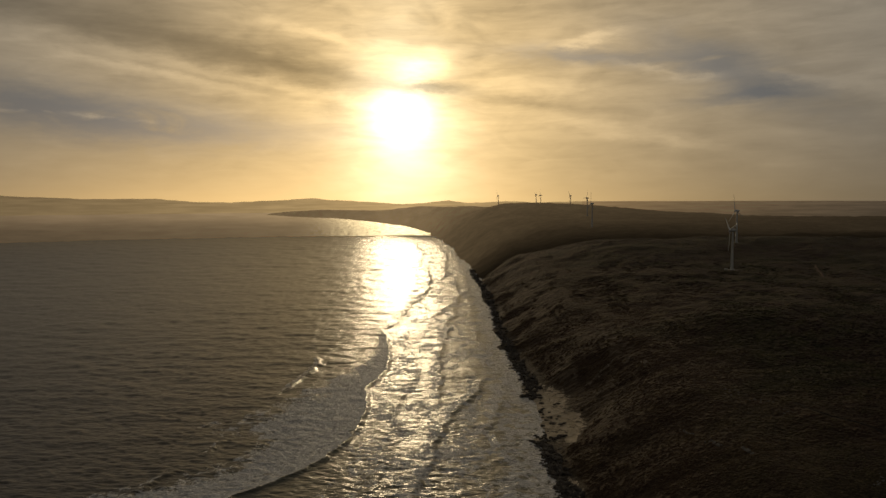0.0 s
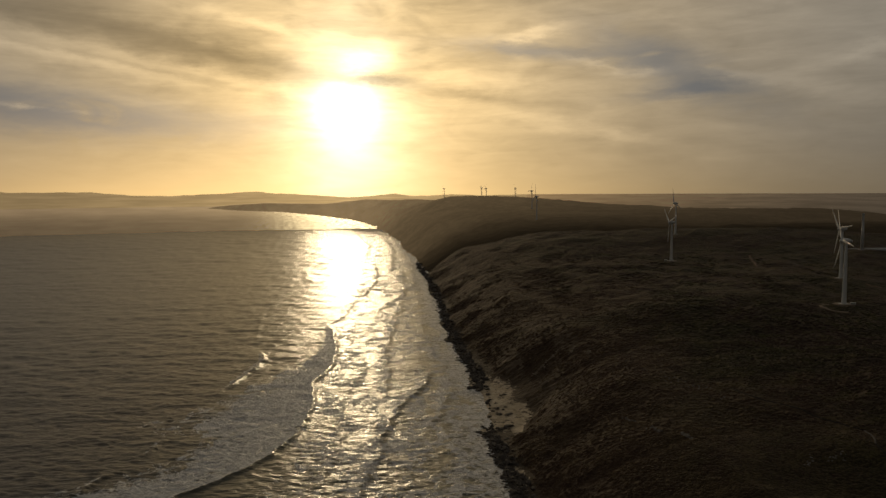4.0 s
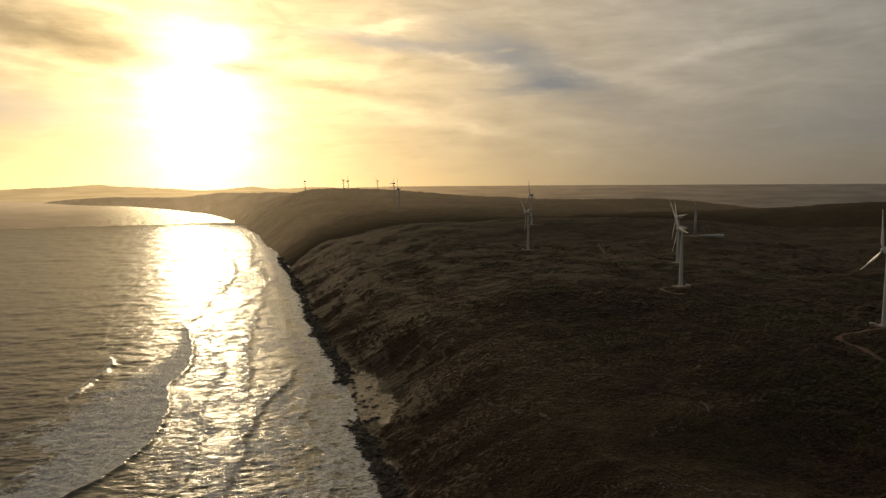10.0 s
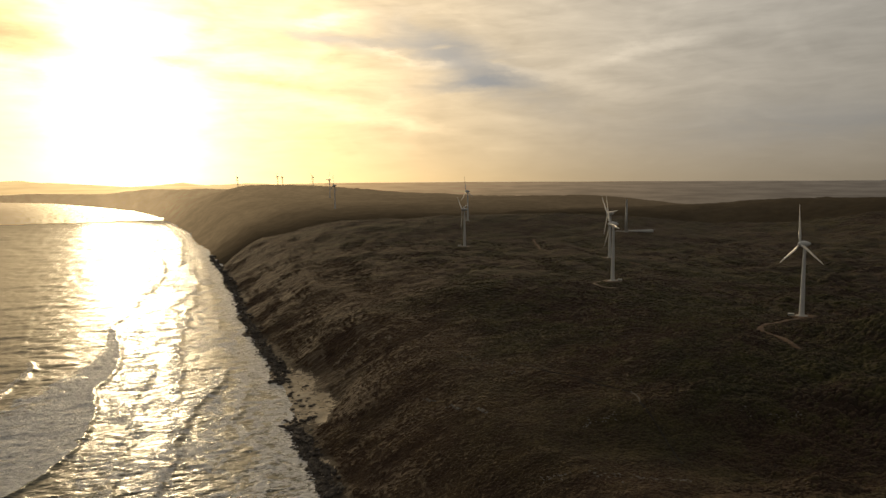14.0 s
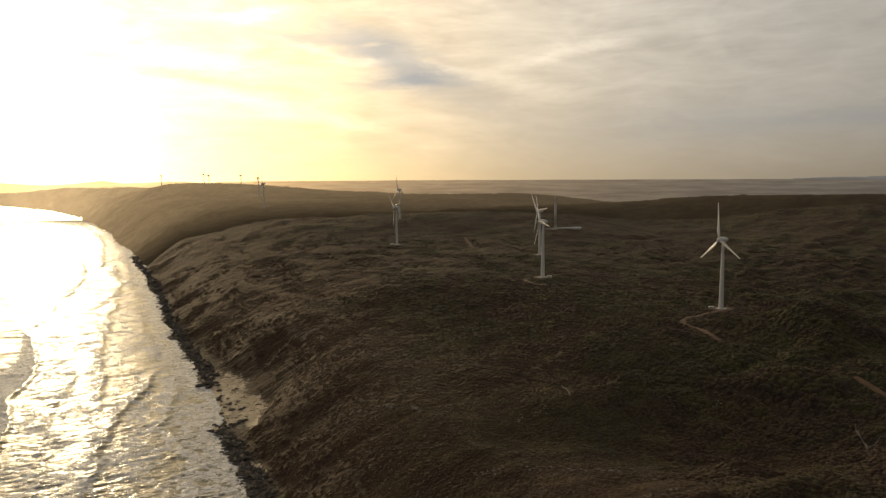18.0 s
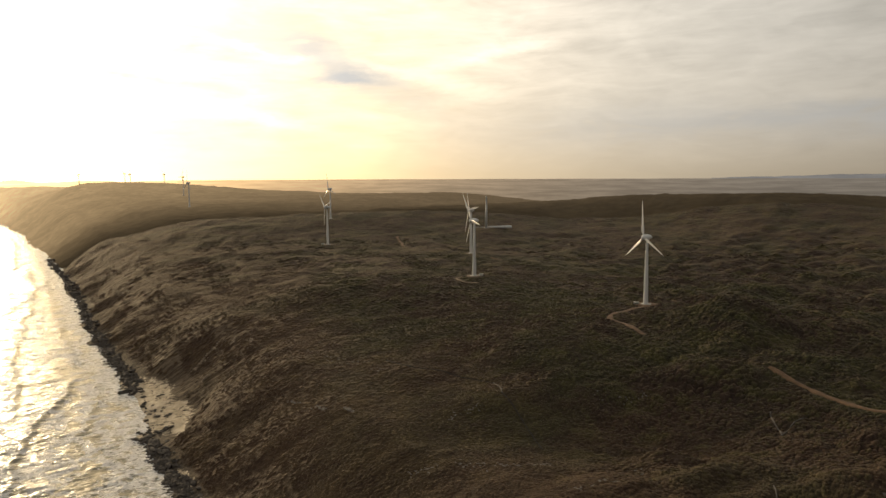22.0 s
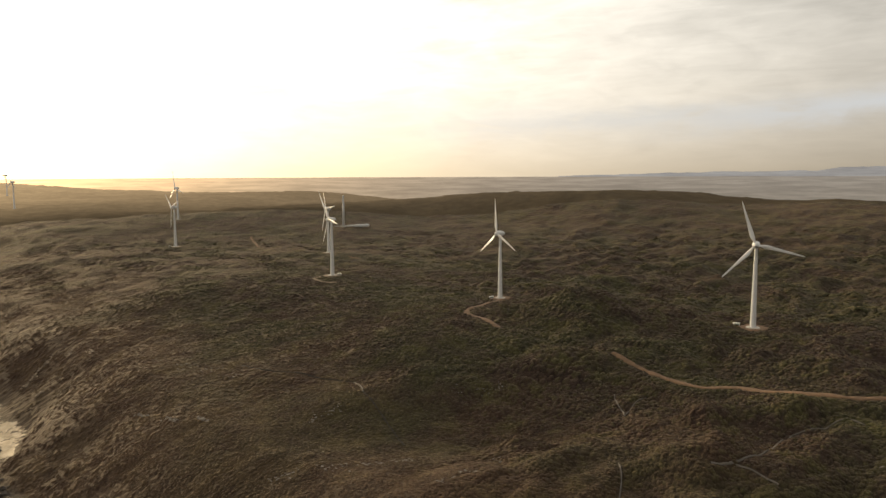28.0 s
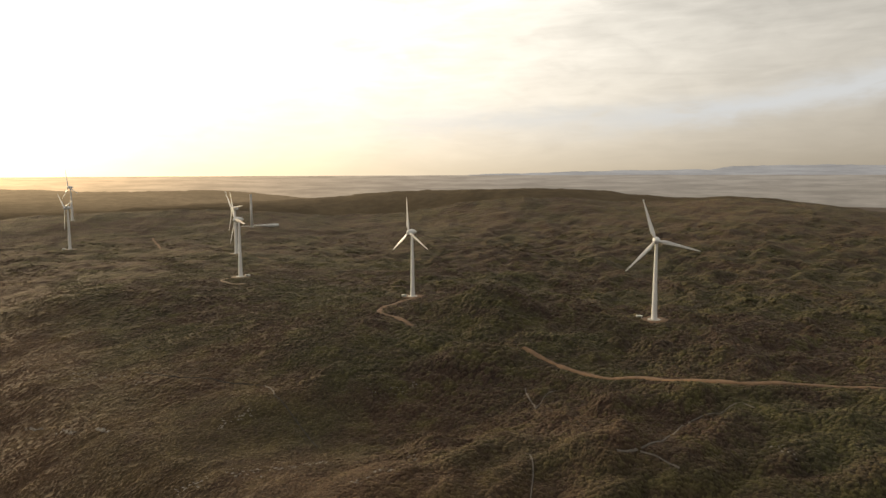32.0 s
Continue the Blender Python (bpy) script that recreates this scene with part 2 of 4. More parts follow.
def polyline_far(x, y, line):
    """Distance to a broken line."""
    best = np.full(np.shape(x), 1e9)
    for (ax, ay), (bx, by) in zip(line, line[1:]):
        dx, dy = bx - ax, by - ay
        t = np.clip(((x - ax) * dx + (y - ay) * dy) / (dx * dx + dy * dy + 1e-9), 0, 1)
        best = np.minimum(best, np.hypot(x - ax - t * dx, y - ay - t * dy))
    return best


def land(x, y):
    """Height of the land before the turbine sites are levelled."""
    x, y = np.asarray(x, float), np.asarray(y, float)
    s = inland(x, y)
    d = np.hypot(x, y)
    beach = 14 + 20 * smooth(y, 520, 580) * (1 - smooth(y, 690, 750))
    steep = 95 + 30 * (fbm(y / 120, x / 400, 11, 3) - 0.5)
    z = np.where(s < 0, 0.12 * np.maximum(s, -60), 3.5 * np.clip(s / beach, 0, 1))
    up = np.clip((s - beach) / steep, 0, 1)
    z = z + (46 * (up * (1.25 - 0.25 * up * up)) + 20 * smooth(s, beach + steep * 0.8, beach + steep + 190)) * (1 + 0.6 * smooth(y, 1100, 2500) * (1 - smooth(y, 4500, 7000)))
    ease = smooth(s, 40, 220)
    for az, dist, rise, along, across, turn in HILLS:
        cx, cy = polar(az, dist)
        c, q = math.cos(radians(turn)), math.sin(radians(turn))
        u, v = ((x - cx) * c + (y - cy) * q) / along, (-(x - cx) * q + (y - cy) * c) / across
        z = z + rise * np.exp(-(u * u + v * v) * 0.5 * 1.6) * ease
    gully = np.abs(fbm(y / 55, x / 160, 21, 4) - 0.5)
    z = z - 0.9 * np.exp(-(gully / 0.05) ** 2) * smooth(s, beach, beach + 25) * (1 - smooth(s, 120, 210))
    z = z + ease * (11 * (fbm(x / 150, y / 150, 5, 3) - 0.5) + 5 * (fbm(x / 45, y / 45, 9, 3) - 0.5) * (1 - smooth(d, 1500, 3000)))
    # rounded hummocks with sharp hollows between them
    hummock = np.abs(2 * fbm(x / 38 + 0.5 * fbm(x / 60, y / 60, 15, 2), y / 30, 13, 2) - 1)
    knob = np.abs(2 * vnoise(x / 13 + 0.6 * vnoise(x / 20, y / 20, 16), y / 11, 19) - 1)
    graded = smooth(np.minimum(polyline_far(x, y, ROAD_A), polyline_far(x, y, ROAD_B)), 4, 20)
    tall = 0.55 + 1.15 * smooth(np.degrees(np.arctan2(x, y)), 34, 54)
    z = z + ease * tall * graded * (1 - smooth(d, 1000, 1900)) * (6.5 * (hummock - 0.3) + 1.5 * (knob - 0.5) + 2.5 * (vnoise(x / 30, y / 24, 17) - 0.5))
    # behind the last ridges the land falls to a low plain
    fall = smooth(d - np.interp(np.degrees(np.arctan2(x, y)), [-20, -6, 0, 8, 15, 25, 36, 41, 60, 90], [9000, 7000, 5000, 3800, 3500, 3100, 2600, 2400, 2300, 2200]), 0, 900)
    z = z * (1 - fall) + 8 * fall * np.where(s > 0, 1, 0) + np.where(s > 0, 0, z * fall)
    return z


SITES = []
for az_, dist_, base_, *_ in [*TURBINES.values(), BARE_TOWER]:
    cx_, cy_ = polar(az_, dist_)
    SITES.append((cx_, cy_, base_, base_ - float(land(cx_, cy_)), 60 + 0.22 * max(dist_ - 900, 0)))


def height(x, y):
    """Height of the land over the sea, in metres, with levelled turbine sites."""
    x, y = np.asarray(x, float), np.asarray(y, float)
    z = land(x, y)
    weight, lift = 1e-9, 0.0
    for cx, cy, base, off, wide in SITES:
        g = np.exp(-((x - cx) ** 2 + (y - cy) ** 2) / wide**2)
        weight, lift = weight + g, lift + g * off
    z = z + lift / np.maximum(weight, 1.0) * np.where(inland(x, y) > 0, 1, 0)
    for cx, cy, base, off, wide in SITES:
        k = 1 - smooth(np.hypot(x - cx, y - cy), 9, 38)
        z = z * (1 - k) + base * k
    return z
# -- end terrain --


def squeeze(x, y, z):
    """Draws far land and sea nearer along the line from the eye: what lies beyond 3.7 km is packed before 4.9 km."""
    d = np.hypot(x, y)
    r = np.where(d > 3700, 3700 + 1200 * (1 - 1 / (1 + np.maximum(d - 3700, 0) / 1200)), d)
    k = r / np.maximum(d, 1e-6)
    return x * k, y * k, EYE + (z - EYE) * k


# ---- materials ----
def material(name):
    m = bpy.data.materials.new(name)
    m.use_nodes = True
    n = Nodes(m.node_tree)
    return m, n


def finish(n, bsdf):
    n.add("ShaderNodeOutputMaterial", {0: bsdf.outputs[0]})


def simple(name, colour, rough=0.6, metal=0.0, vary=0.12, scale=0.4, bump=0.0, bump_scale=4.0):
    """Plain stuff with two scales of variation and fine relief."""
    m, n = material(name)
    pos = n.add("ShaderNodeTexCoord").outputs["Object"]
    big, fine = n.noise(pos, scale, 3.0), n.noise(pos, scale * 9, 4.0)
    f = n.math("MULTIPLY_ADD", fine, 0.5, n.math("MULTIPLY", big, 0.5))
    lo, hi = tuple(c * (1 - vary) for c in colour), tuple(min(1, c * (1 + vary)) for c in colour)
    b = n.add("ShaderNodeBsdfPrincipled", {"Base Color": n.mix(n.ramp(f, 0.35, 0.65), lo, hi), "Roughness": rough, "Metallic": metal})
    if bump:
        n.put(b.inputs["Normal"], n.add("ShaderNodeBump", {"Strength": 1.0, "Distance": bump, "Height": n.noise(pos, bump_scale, 5.0)}).outputs[0])
    finish(n, b)
    return m


def heath_colour(n, pos, island=None):
    patch = n.noise(pos, 0.009, 5.0, 0.6)
    mid = n.noise(pos, 0.045, 4.0, 0.6)
    fine = n.noise(pos, 0.9, 5.0, 0.7)
    c = n.mix(n.ramp(patch, 0.42, 0.60), (0.0310, 0.0215, 0.0135), (0.0255, 0.0270, 0.0106))
    c = n.mix(n.math("MULTIPLY", n.ramp(mid, 0.50, 0.66), 0.85), c, (0.0430, 0.0425, 0.0132))
    c = n.mix(n.math("MULTIPLY", n.ramp(mid, 0.48, 0.32), 0.7), c, (0.0238, 0.0172, 0.0119))
    if island is not None:
        c = n.mix(n.math("MULTIPLY", n.ramp(island, 0.55, 1.0), 0.6), c, (0.0420, 0.0425, 0.0150))
        c = n.mix(n.math("MULTIPLY", n.ramp(island, 0.35, 0.0), 0.6), c, (0.0190, 0.0165, 0.0100))
    c = n.mix(1.0, c, (1.04, 1.0, 1.02), "MULTIPLY")
    seaward = n.math("MULTIPLY_ADD", n.math("SUBTRACT", patch, 0.5), 350.0, n.add("ShaderNodeSeparateXYZ", {0: pos}).outputs[0])
    c = n.mix(n.math("MULTIPLY", n.ramp(seaward, 350.0, 120.0), 0.75), c, n.mix(n.ramp(mid, 0.35, 0.65), (0.0385, 0.0225, 0.0112), (0.060, 0.0375, 0.0175)))
    c = n.mix(1.0, c, (1.22, 1.17, 1.37), "MULTIPLY")
    return n.mix(n.ramp(fine, 0.25, 0.75), n.mix(1.0, c, (0.5, 0.5, 0.5), "MULTIPLY"), n.mix(1.0, c, (1.5, 1.5, 1.5), "MULTIPLY")), fine


def make_ground():
    m, n = material("heath_ground")
    pos = n.add("ShaderNodeNewGeometry").outputs["Position"]
    c, fine = heath_colour(n, pos)
    c = n.mix(1.0, c, (0.64, 0.62, 0.62), "MULTIPLY")
    sand = n.add("ShaderNodeAttribute", attribute_name="sand").outputs["Fac"]
    rock = n.add("ShaderNodeAttribute", attribute_name="rock").outputs["Fac"]
    grain = n.noise(pos, 0.25, 6.0, 0.65, 0.6)
    runs = n.noise(n.add("ShaderNodeMapping", {"Vector": pos, "Scale": (0.035, 0.22, 0.03)}).outputs[0], 1.0, 6.0, 0.65, 0.5)
    cliff = n.mix(n.ramp(runs, 0.38, 0.66), (0.060, 0.045, 0.032), (0.145, 0.112, 0.078))
    wet = n.mix(n.ramp(n.noise(pos, 0.3, 6.0, 0.7), 0.35, 0.68), (0.030, 0.024, 0.018), (0.085, 0.068, 0.048))
    shore = n.mix(n.ramp(n.noise(pos, 0.12, 5.0), 0.35, 0.65), (0.32, 0.26, 0.175), (0.47, 0.39, 0.285))
    c = n.mix(n.ramp(n.math("MULTIPLY_ADD", n.math("SUBTRACT", runs, 0.5), 1.6, rock), 0.38, 0.95), c, cliff)
    c = n.mix(n.add("ShaderNodeAttribute", attribute_name="reef").outputs["Fac"], c, wet)
    c = n.mix(n.ramp(n.math("MULTIPLY_ADD", n.math("SUBTRACT", grain, 0.5), 1.6, sand), 0.38, 0.52), c, shore)
    lumps = n.add("ShaderNodeTexVoronoi", {"Vector": pos, "Scale": 0.22, "Randomness": 1.0}, feature="SMOOTH_F1").outputs["Distance"]
    h = n.math("MULTIPLY_ADD", n.math("SUBTRACT", 1.0, lumps), n.math("MULTIPLY_ADD", sand, -1.0, 1.0), n.math("MULTIPLY_ADD", n.noise(pos, 0.07, 5.0, 0.6), 3.0, n.math("MULTIPLY", fine, 0.35)))
    b = n.add("ShaderNodeBsdfPrincipled", {"Base Color": c, "Roughness": n.math("MULTIPLY_ADD", sand, -0.15, 0.85), "Specular IOR Level": n.math("MULTIPLY_ADD", sand, 0.2, 0.16), "Sheen Weight": 0.08, "Sheen Roughness": 0.4, "Sheen Tint": (1.0, 0.72, 0.36, 1)})
    n.put(b.inputs["Normal"], n.add("ShaderNodeBump", {"Strength": 0.8, "Distance": 1.6, "Height": h}).outputs[0])
    finish(n, b)
    return m


def make_heath():
    m, n = material("heath_foliage")
    geo = n.add("ShaderNodeNewGeometry").outputs
    c, fine = heath_colour(n, geo["Position"], geo["Random Per Island"])
    leaf = n.noise(geo["Position"], 1.3, 5.0, 0.7)
    b = n.add("ShaderNodeBsdfPrincipled", {"Base Color": c, "Roughness": 0.85, "Specular IOR Level": 0.15, "Sheen Weight": 0.08, "Sheen Roughness": 0.4, "Sheen Tint": (1.0, 0.72, 0.36, 1)})
    n.put(b.inputs["Normal"], n.add("ShaderNodeBump", {"Strength": 1.0, "Distance": 0.45, "Height": leaf}).outputs[0])
    finish(n, b)
    return m


def make_sea():
    m, n = material("sea_water")
    pos = n.add("ShaderNodeNewGeometry").outputs["Position"]
    foam = n.add("ShaderNodeAttribute", attribute_name="foam").outputs["Fac"]
    calm = n.add("ShaderNodeAttribute", attribute_name="calm").outputs["Fac"]
    still = n.add("ShaderNodeAttribute", attribute_name="still").outputs["Fac"]
    across = n.add("ShaderNodeMapping", {"Vector": pos, "Rotation": (0, 0, radians(8)), "Scale": (0.42, 1.0, 1.0)}).outputs[0]
    chop = n.noise(across, 0.30, 3.0, 0.5, 0.5)
    drift = n.add("ShaderNodeMapping", {"Vector": pos, "Rotation": (0, 0, radians(-20)), "Scale": (0.55, 1.0, 1.0)}).outputs[0]
    lace = n.noise(drift, 0.24, 6.0, 0.66, 1.6)
    clots = n.noise(pos, 0.075, 4.0, 0.6, 0.8)
    bubbles = n.noise(across, 0.75, 4.0, 0.6, 0.5)
    # froth breaks up into lace where it is thin
    ragged = n.math("ADD", n.math("MULTIPLY", n.math("SUBTRACT", lace, 0.5), 2.6), n.math("MULTIPLY", n.math("SUBTRACT", clots, 0.5), 1.5))
    cover = n.ramp(n.math("MULTIPLY_ADD", n.ramp(foam, 0.02, 0.3), ragged, foam), 0.40, 0.62)
    bump = n.add("ShaderNodeBump", {"Strength": n.math("MULTIPLY_ADD", still, -0.9, 1.0), "Distance": 0.9, "Height": chop}).outputs[0]
    deep = n.mix(calm, (0.040, 0.032, 0.024), (0.056, 0.060, 0.042))
    water = n.add("ShaderNodeBsdfPrincipled", {"Base Color": deep, "Roughness": n.math("MULTIPLY_ADD", still, 0.06, 0.28), "IOR": 1.333, "Normal": bump})
    froth = n.add("ShaderNodeBump", {"Strength": n.math("MULTIPLY_ADD", still, -0.6, 1.0), "Distance": 1.0, "Height": n.math("ADD", n.math("MULTIPLY", lace, 2.6), n.math("MULTIPLY_ADD", clots, 4.0, n.math("MULTIPLY", bubbles, 1.3)))}).outputs[0]
    tone = n.math("ADD", n.math("MULTIPLY", lace, 0.6), n.math("MULTIPLY", bubbles, 0.4))
    white = n.add("ShaderNodeBsdfPrincipled", {"Base Color": n.mix(n.ramp(tone, 0.36, 0.62), (0.36, 0.36, 0.37), (0.86, 0.85, 0.84)), "Roughness": 0.6, "Specular IOR Level": 0.3, "Normal": froth})
    mixed = n.add("ShaderNodeMixShader", {0: cover, 1: water.outputs[0], 2: white.outputs[0]})
    finish(n, mixed)
    return m


def make_haze_glow(name, colour, away, sunward, fading=False, lo=0.84, hi=1.12, spread=22.0, glint=0.0, scrub=False):
    """Backdrop of far land and water: haze painted on as emission, paler with distance where fading, and brighter
    towards the sun.
    """
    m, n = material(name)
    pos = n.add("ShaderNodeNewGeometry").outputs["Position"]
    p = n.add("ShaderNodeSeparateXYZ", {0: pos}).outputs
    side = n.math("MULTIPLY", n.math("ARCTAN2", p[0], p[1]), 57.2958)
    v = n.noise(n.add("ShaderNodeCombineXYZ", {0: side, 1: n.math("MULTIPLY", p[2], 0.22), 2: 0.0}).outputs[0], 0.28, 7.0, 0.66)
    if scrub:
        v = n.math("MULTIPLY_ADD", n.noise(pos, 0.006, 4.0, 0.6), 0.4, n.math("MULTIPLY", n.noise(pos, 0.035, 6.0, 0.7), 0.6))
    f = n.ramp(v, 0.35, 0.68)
    # haze light put into the emission colour, by angle from the sun
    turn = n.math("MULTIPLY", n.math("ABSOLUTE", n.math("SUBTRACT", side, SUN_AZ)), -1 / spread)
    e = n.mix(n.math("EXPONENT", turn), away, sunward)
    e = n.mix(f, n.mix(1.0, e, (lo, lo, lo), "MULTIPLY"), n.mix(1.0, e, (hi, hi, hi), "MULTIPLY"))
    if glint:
        # sun glint painted into the emission, a lane under the sun broken by noise
        glint_lane = n.math("EXPONENT", n.math("MULTIPLY", n.math("POWER", n.math("MULTIPLY", turn, spread / 3.8), 2.0), -1.0))
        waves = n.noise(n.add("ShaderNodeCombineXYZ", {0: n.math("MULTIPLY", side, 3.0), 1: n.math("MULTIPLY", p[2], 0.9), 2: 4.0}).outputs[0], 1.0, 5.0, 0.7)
        e = n.mix(n.math("MULTIPLY", glint_lane, n.ramp(waves, 0.38, 0.62)), e, (glint, glint * 0.78, glint * 0.42))
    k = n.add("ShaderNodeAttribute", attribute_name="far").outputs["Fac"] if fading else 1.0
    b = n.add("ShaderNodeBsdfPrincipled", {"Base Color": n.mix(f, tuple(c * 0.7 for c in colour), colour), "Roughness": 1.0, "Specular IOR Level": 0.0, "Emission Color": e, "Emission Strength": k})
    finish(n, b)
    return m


GROUND, HEATH, SEA = make_ground(), make_heath(), make_sea()
WHITE = simple("white_coated_steel", (0.64, 0.64, 0.63), 0.35, 0.0, 0.05, 0.2)
BLADE = simple("pale_glass_fibre", (0.66, 0.66, 0.65), 0.3, 0.0, 0.04, 0.3)
TIP = simple("grey_leading_tip", (0.30, 0.29, 0.28), 0.5)
DOOR = simple("grey_green_door_paint", (0.22, 0.26, 0.24), 0.5)
CONCRETE = simple("weathered_concrete", (0.42, 0.40, 0.36), 0.85, 0.0, 0.25, 0.5, 0.03)
GRAVEL = simple("pale_limestone_gravel", (0.19, 0.14, 0.092), 0.95, 0.0, 0.3, 0.25, 0.08, 1.5)
DIRT = simple("orange_sand_track", (0.125, 0.073, 0.038), 0.95, 0.0, 0.3, 0.2, 0.1, 0.9)
PATH_SAND = simple("pale_sand_path", (0.10, 0.087, 0.072), 0.95, 0.0, 0.25, 0.3, 0.08, 1.2)
ROCK = simple("dark_wet_rock", (0.045, 0.036, 0.029), 0.88, 0.0, 0.45, 0.35, 0.4, 0.7)
WORN = simple("trodden_dark_soil", (0.026, 0.022, 0.017), 0.95, 0.0, 0.3, 0.3, 0.08, 1.2)
LIMESTONE = simple("weathered_limestone", (0.15, 0.132, 0.112), 0.9, 0.0, 0.35, 0.4, 0.3, 0.9)
CLIFF = simple("brown_cliff_rock", (0.19, 0.145, 0.10), 0.85, 0.0, 0.45, 0.3, 0.5, 0.6)
KIOSK = simple("pale_kiosk_paint", (0.62, 0.61, 0.56), 0.5)
# far surfaces give off their haze: base colour, glow away from and towards the sun
PLAIN = make_haze_glow("hazy_far_plain", (0.10, 0.09, 0.07), (0.28, 0.255, 0.228), (7.5, 4.6, 1.9), True, 0.80, 1.12, 13.0)
HILL = make_haze_glow("hazy_far_hills", (0.06, 0.05, 0.04), (0.52, 0.40, 0.265), (4.6, 3.05, 1.3))
HEADLAND = make_haze_glow("hazy_headland", (0.085, 0.068, 0.046), (0.15, 0.125, 0.105), (3.1, 2.1, 1.05), True, 0.8, 1.15, 22.0, 0.0, True)
FAR_SEA = make_haze_glow("hazy_far_sea", (0.05, 0.05, 0.05), (0.70, 0.49, 0.33), (4.4, 3.0, 1.5), True, 0.9, 1.1, 22.0, 60.0)
RANGE = make_haze_glow("hazy_far_range", (0.10, 0.10, 0.11), (0.26, 0.252, 0.243), (0.9, 0.8, 0.7))


# ---- mesh helpers ----
def mesh_from(name, co, faces, mat, smooth_shade=True, attrs=None):
    """A mesh from arrays: co (n, 3), faces (m, 3 or 4)."""
    me = bpy.data.meshes.new(name)
    co, faces = np.asarray(co, np.float32), np.asarray(faces, np.int32)
    k = faces.shape[1]
    me.vertices.add(len(co))
    me.vertices.foreach_set("co", co.ravel())
    me.loops.add(faces.size)
    me.loops.foreach_set("vertex_index", faces.ravel())
    me.polygons.add(len(faces))
    me.polygons.foreach_set("loop_start", np.arange(0, faces.size, k, dtype=np.int32))
    me.polygons.foreach_set("loop_total", np.full(len(faces), k, np.int32))
    me.polygons.foreach_set("use_smooth", np.full(len(faces), smooth_shade))
    for key, values in (attrs or {}).items():
        me.attributes.new(key, "FLOAT", "POINT").data.foreach_set("value", np.asarray(values, np.float32).ravel())
    me.materials.append(mat)
    me.update(calc_edges=True)
    return me


def grid_faces(rows, cols, wrap=False):
    i, j = np.meshgrid(np.arange(rows - 1), np.arange(cols if wrap else cols - 1), indexing="ij")
    k = (j + 1) % cols
    return np.stack([i * cols + j, i * cols + k, (i + 1) * cols + k, (i + 1) * cols + j], -1).reshape(-1, 4)


def part(name, bm, mat, parent, label="", smooth_shade=True):
    me = bpy.data.meshes.new(name)
    for f in bm.faces:
        f.smooth = smooth_shade
    bm.to_mesh(me)
    bm.free()
    me.materials.append(mat)
    ob = new(name, me)
    ob.parent = parent
    return tagged(ob, label) if label else ob


def rings(bm, sections, segments=24, cap=True):
    """Lathes rings: (centre, radius_a, radius_b, axis_a, axis_b)."""
    loops = []
    for c, ra, rb, ua, ub in sections:
        loops.append([bm.verts.new(Vector(c) + Vector(ua) * (ra * math.cos(2 * math.pi * k / segments)) + Vector(ub) * (rb * math.sin(2 * math.pi * k / segments))) for k in range(segments)])
    for a, b in zip(loops, loops[1:]):
        for k in range(segments):
            bm.faces.new((a[k], a[(k + 1) % segments], b[(k + 1) % segments], b[k]))
    if cap:
        bm.faces.new(loops[0][::-1])
        bm.faces.new(loops[-1])
    bmesh.ops.recalc_face_normals(bm, faces=bm.faces)
    return bm


def box(bm, centre, size, bevel=0.0):
    made = bmesh.ops.create_cube(bm, size=1, matrix=Matrix.Translation(centre) @ Matrix.Diagonal((*size, 1)))
    if bevel:
        bmesh.ops.bevel(bm, geom=[e for e in {e for v in made["verts"] for e in v.link_edges}], offset=bevel, segments=2, affect="EDGES")
    return bm


X_, Y_, Z_ = (1, 0, 0), (0, 1, 0), (0, 0, 1)

# ---- ground, sea and backdrop ----
fan = np.concatenate([np.arange(-46, 96, 0.24), np.arange(96, 314, 2.0)])
drop = np.concatenate([np.array([89.99, 89, 80, 70, 60, 54]), np.arange(48, 13, -0.25), np.arange(13, 3, -0.065)])
reach = np.concatenate([EYE / np.tan(np.radians(drop)), np.geomspace(3760, 9300, 70)])
A, D = np.meshgrid(np.radians(fan), reach)
gx, gy = D * np.sin(A), D * np.cos(A)
gz = height(gx, gy)
s_ = inland(gx, gy)
# scrub canopy on the land beyond the nearer stands
open_ = np.ones_like(gx)
for cx_, cy_, *_ in SITES:
    open_ *= smooth(np.hypot(gx - cx_, gy - cy_), 12, 45)
gz = gz + open_ * smooth(s_, 28, 60) * smooth(D, 750, 1150) * (1 - smooth(D, 5000, 7000)) * (7.0 * (fbm(gx / 24, gy / 46, 27, 4) - 0.5) + 2.6 * (fbm(gx / 7, gy / 18, 29, 3) - 0.5))
sand_mask = smooth(s_, -6, 0) * (1 - smooth(s_, 0.8 * (14 + 20 * smooth(gy, 520, 580) * (1 - smooth(gy, 690, 750))), 1.05 * (14 + 20 * smooth(gy, 520, 580) * (1 - smooth(gy, 690, 750))) + 3))
ledge = fbm(gx / 26, gy / 90, 31, 4)
strand = 0.55 * smooth(gy, 535, 570) * (1 - smooth(gy, 690, 745)) + 0.55 * smooth(gy, 440, 455) * (1 - smooth(gy, 470, 490))
reef_mask = smooth(s_, -14, -6) * (1 - smooth(s_, 9, 20))
sand_mask = sand_mask * np.clip(strand + 0.25 * (fbm(gx / 14, gy / 30, 33, 3) > 0.62), 0, 1)
rock_mask = 0.7 * smooth(s_, 14, 30) * (1 - smooth(s_, 85, 150)) * smooth(ledge, 0.46, 0.62) * (0.22 + 0.78 * smooth(gy, 560, 640) * (1 - smooth(gy, 760, 860)))
sx, sy, sz = squeeze(gx, gy, gz)
all_co = np.stack([sx, sy, sz], -1).reshape(-1, 3)
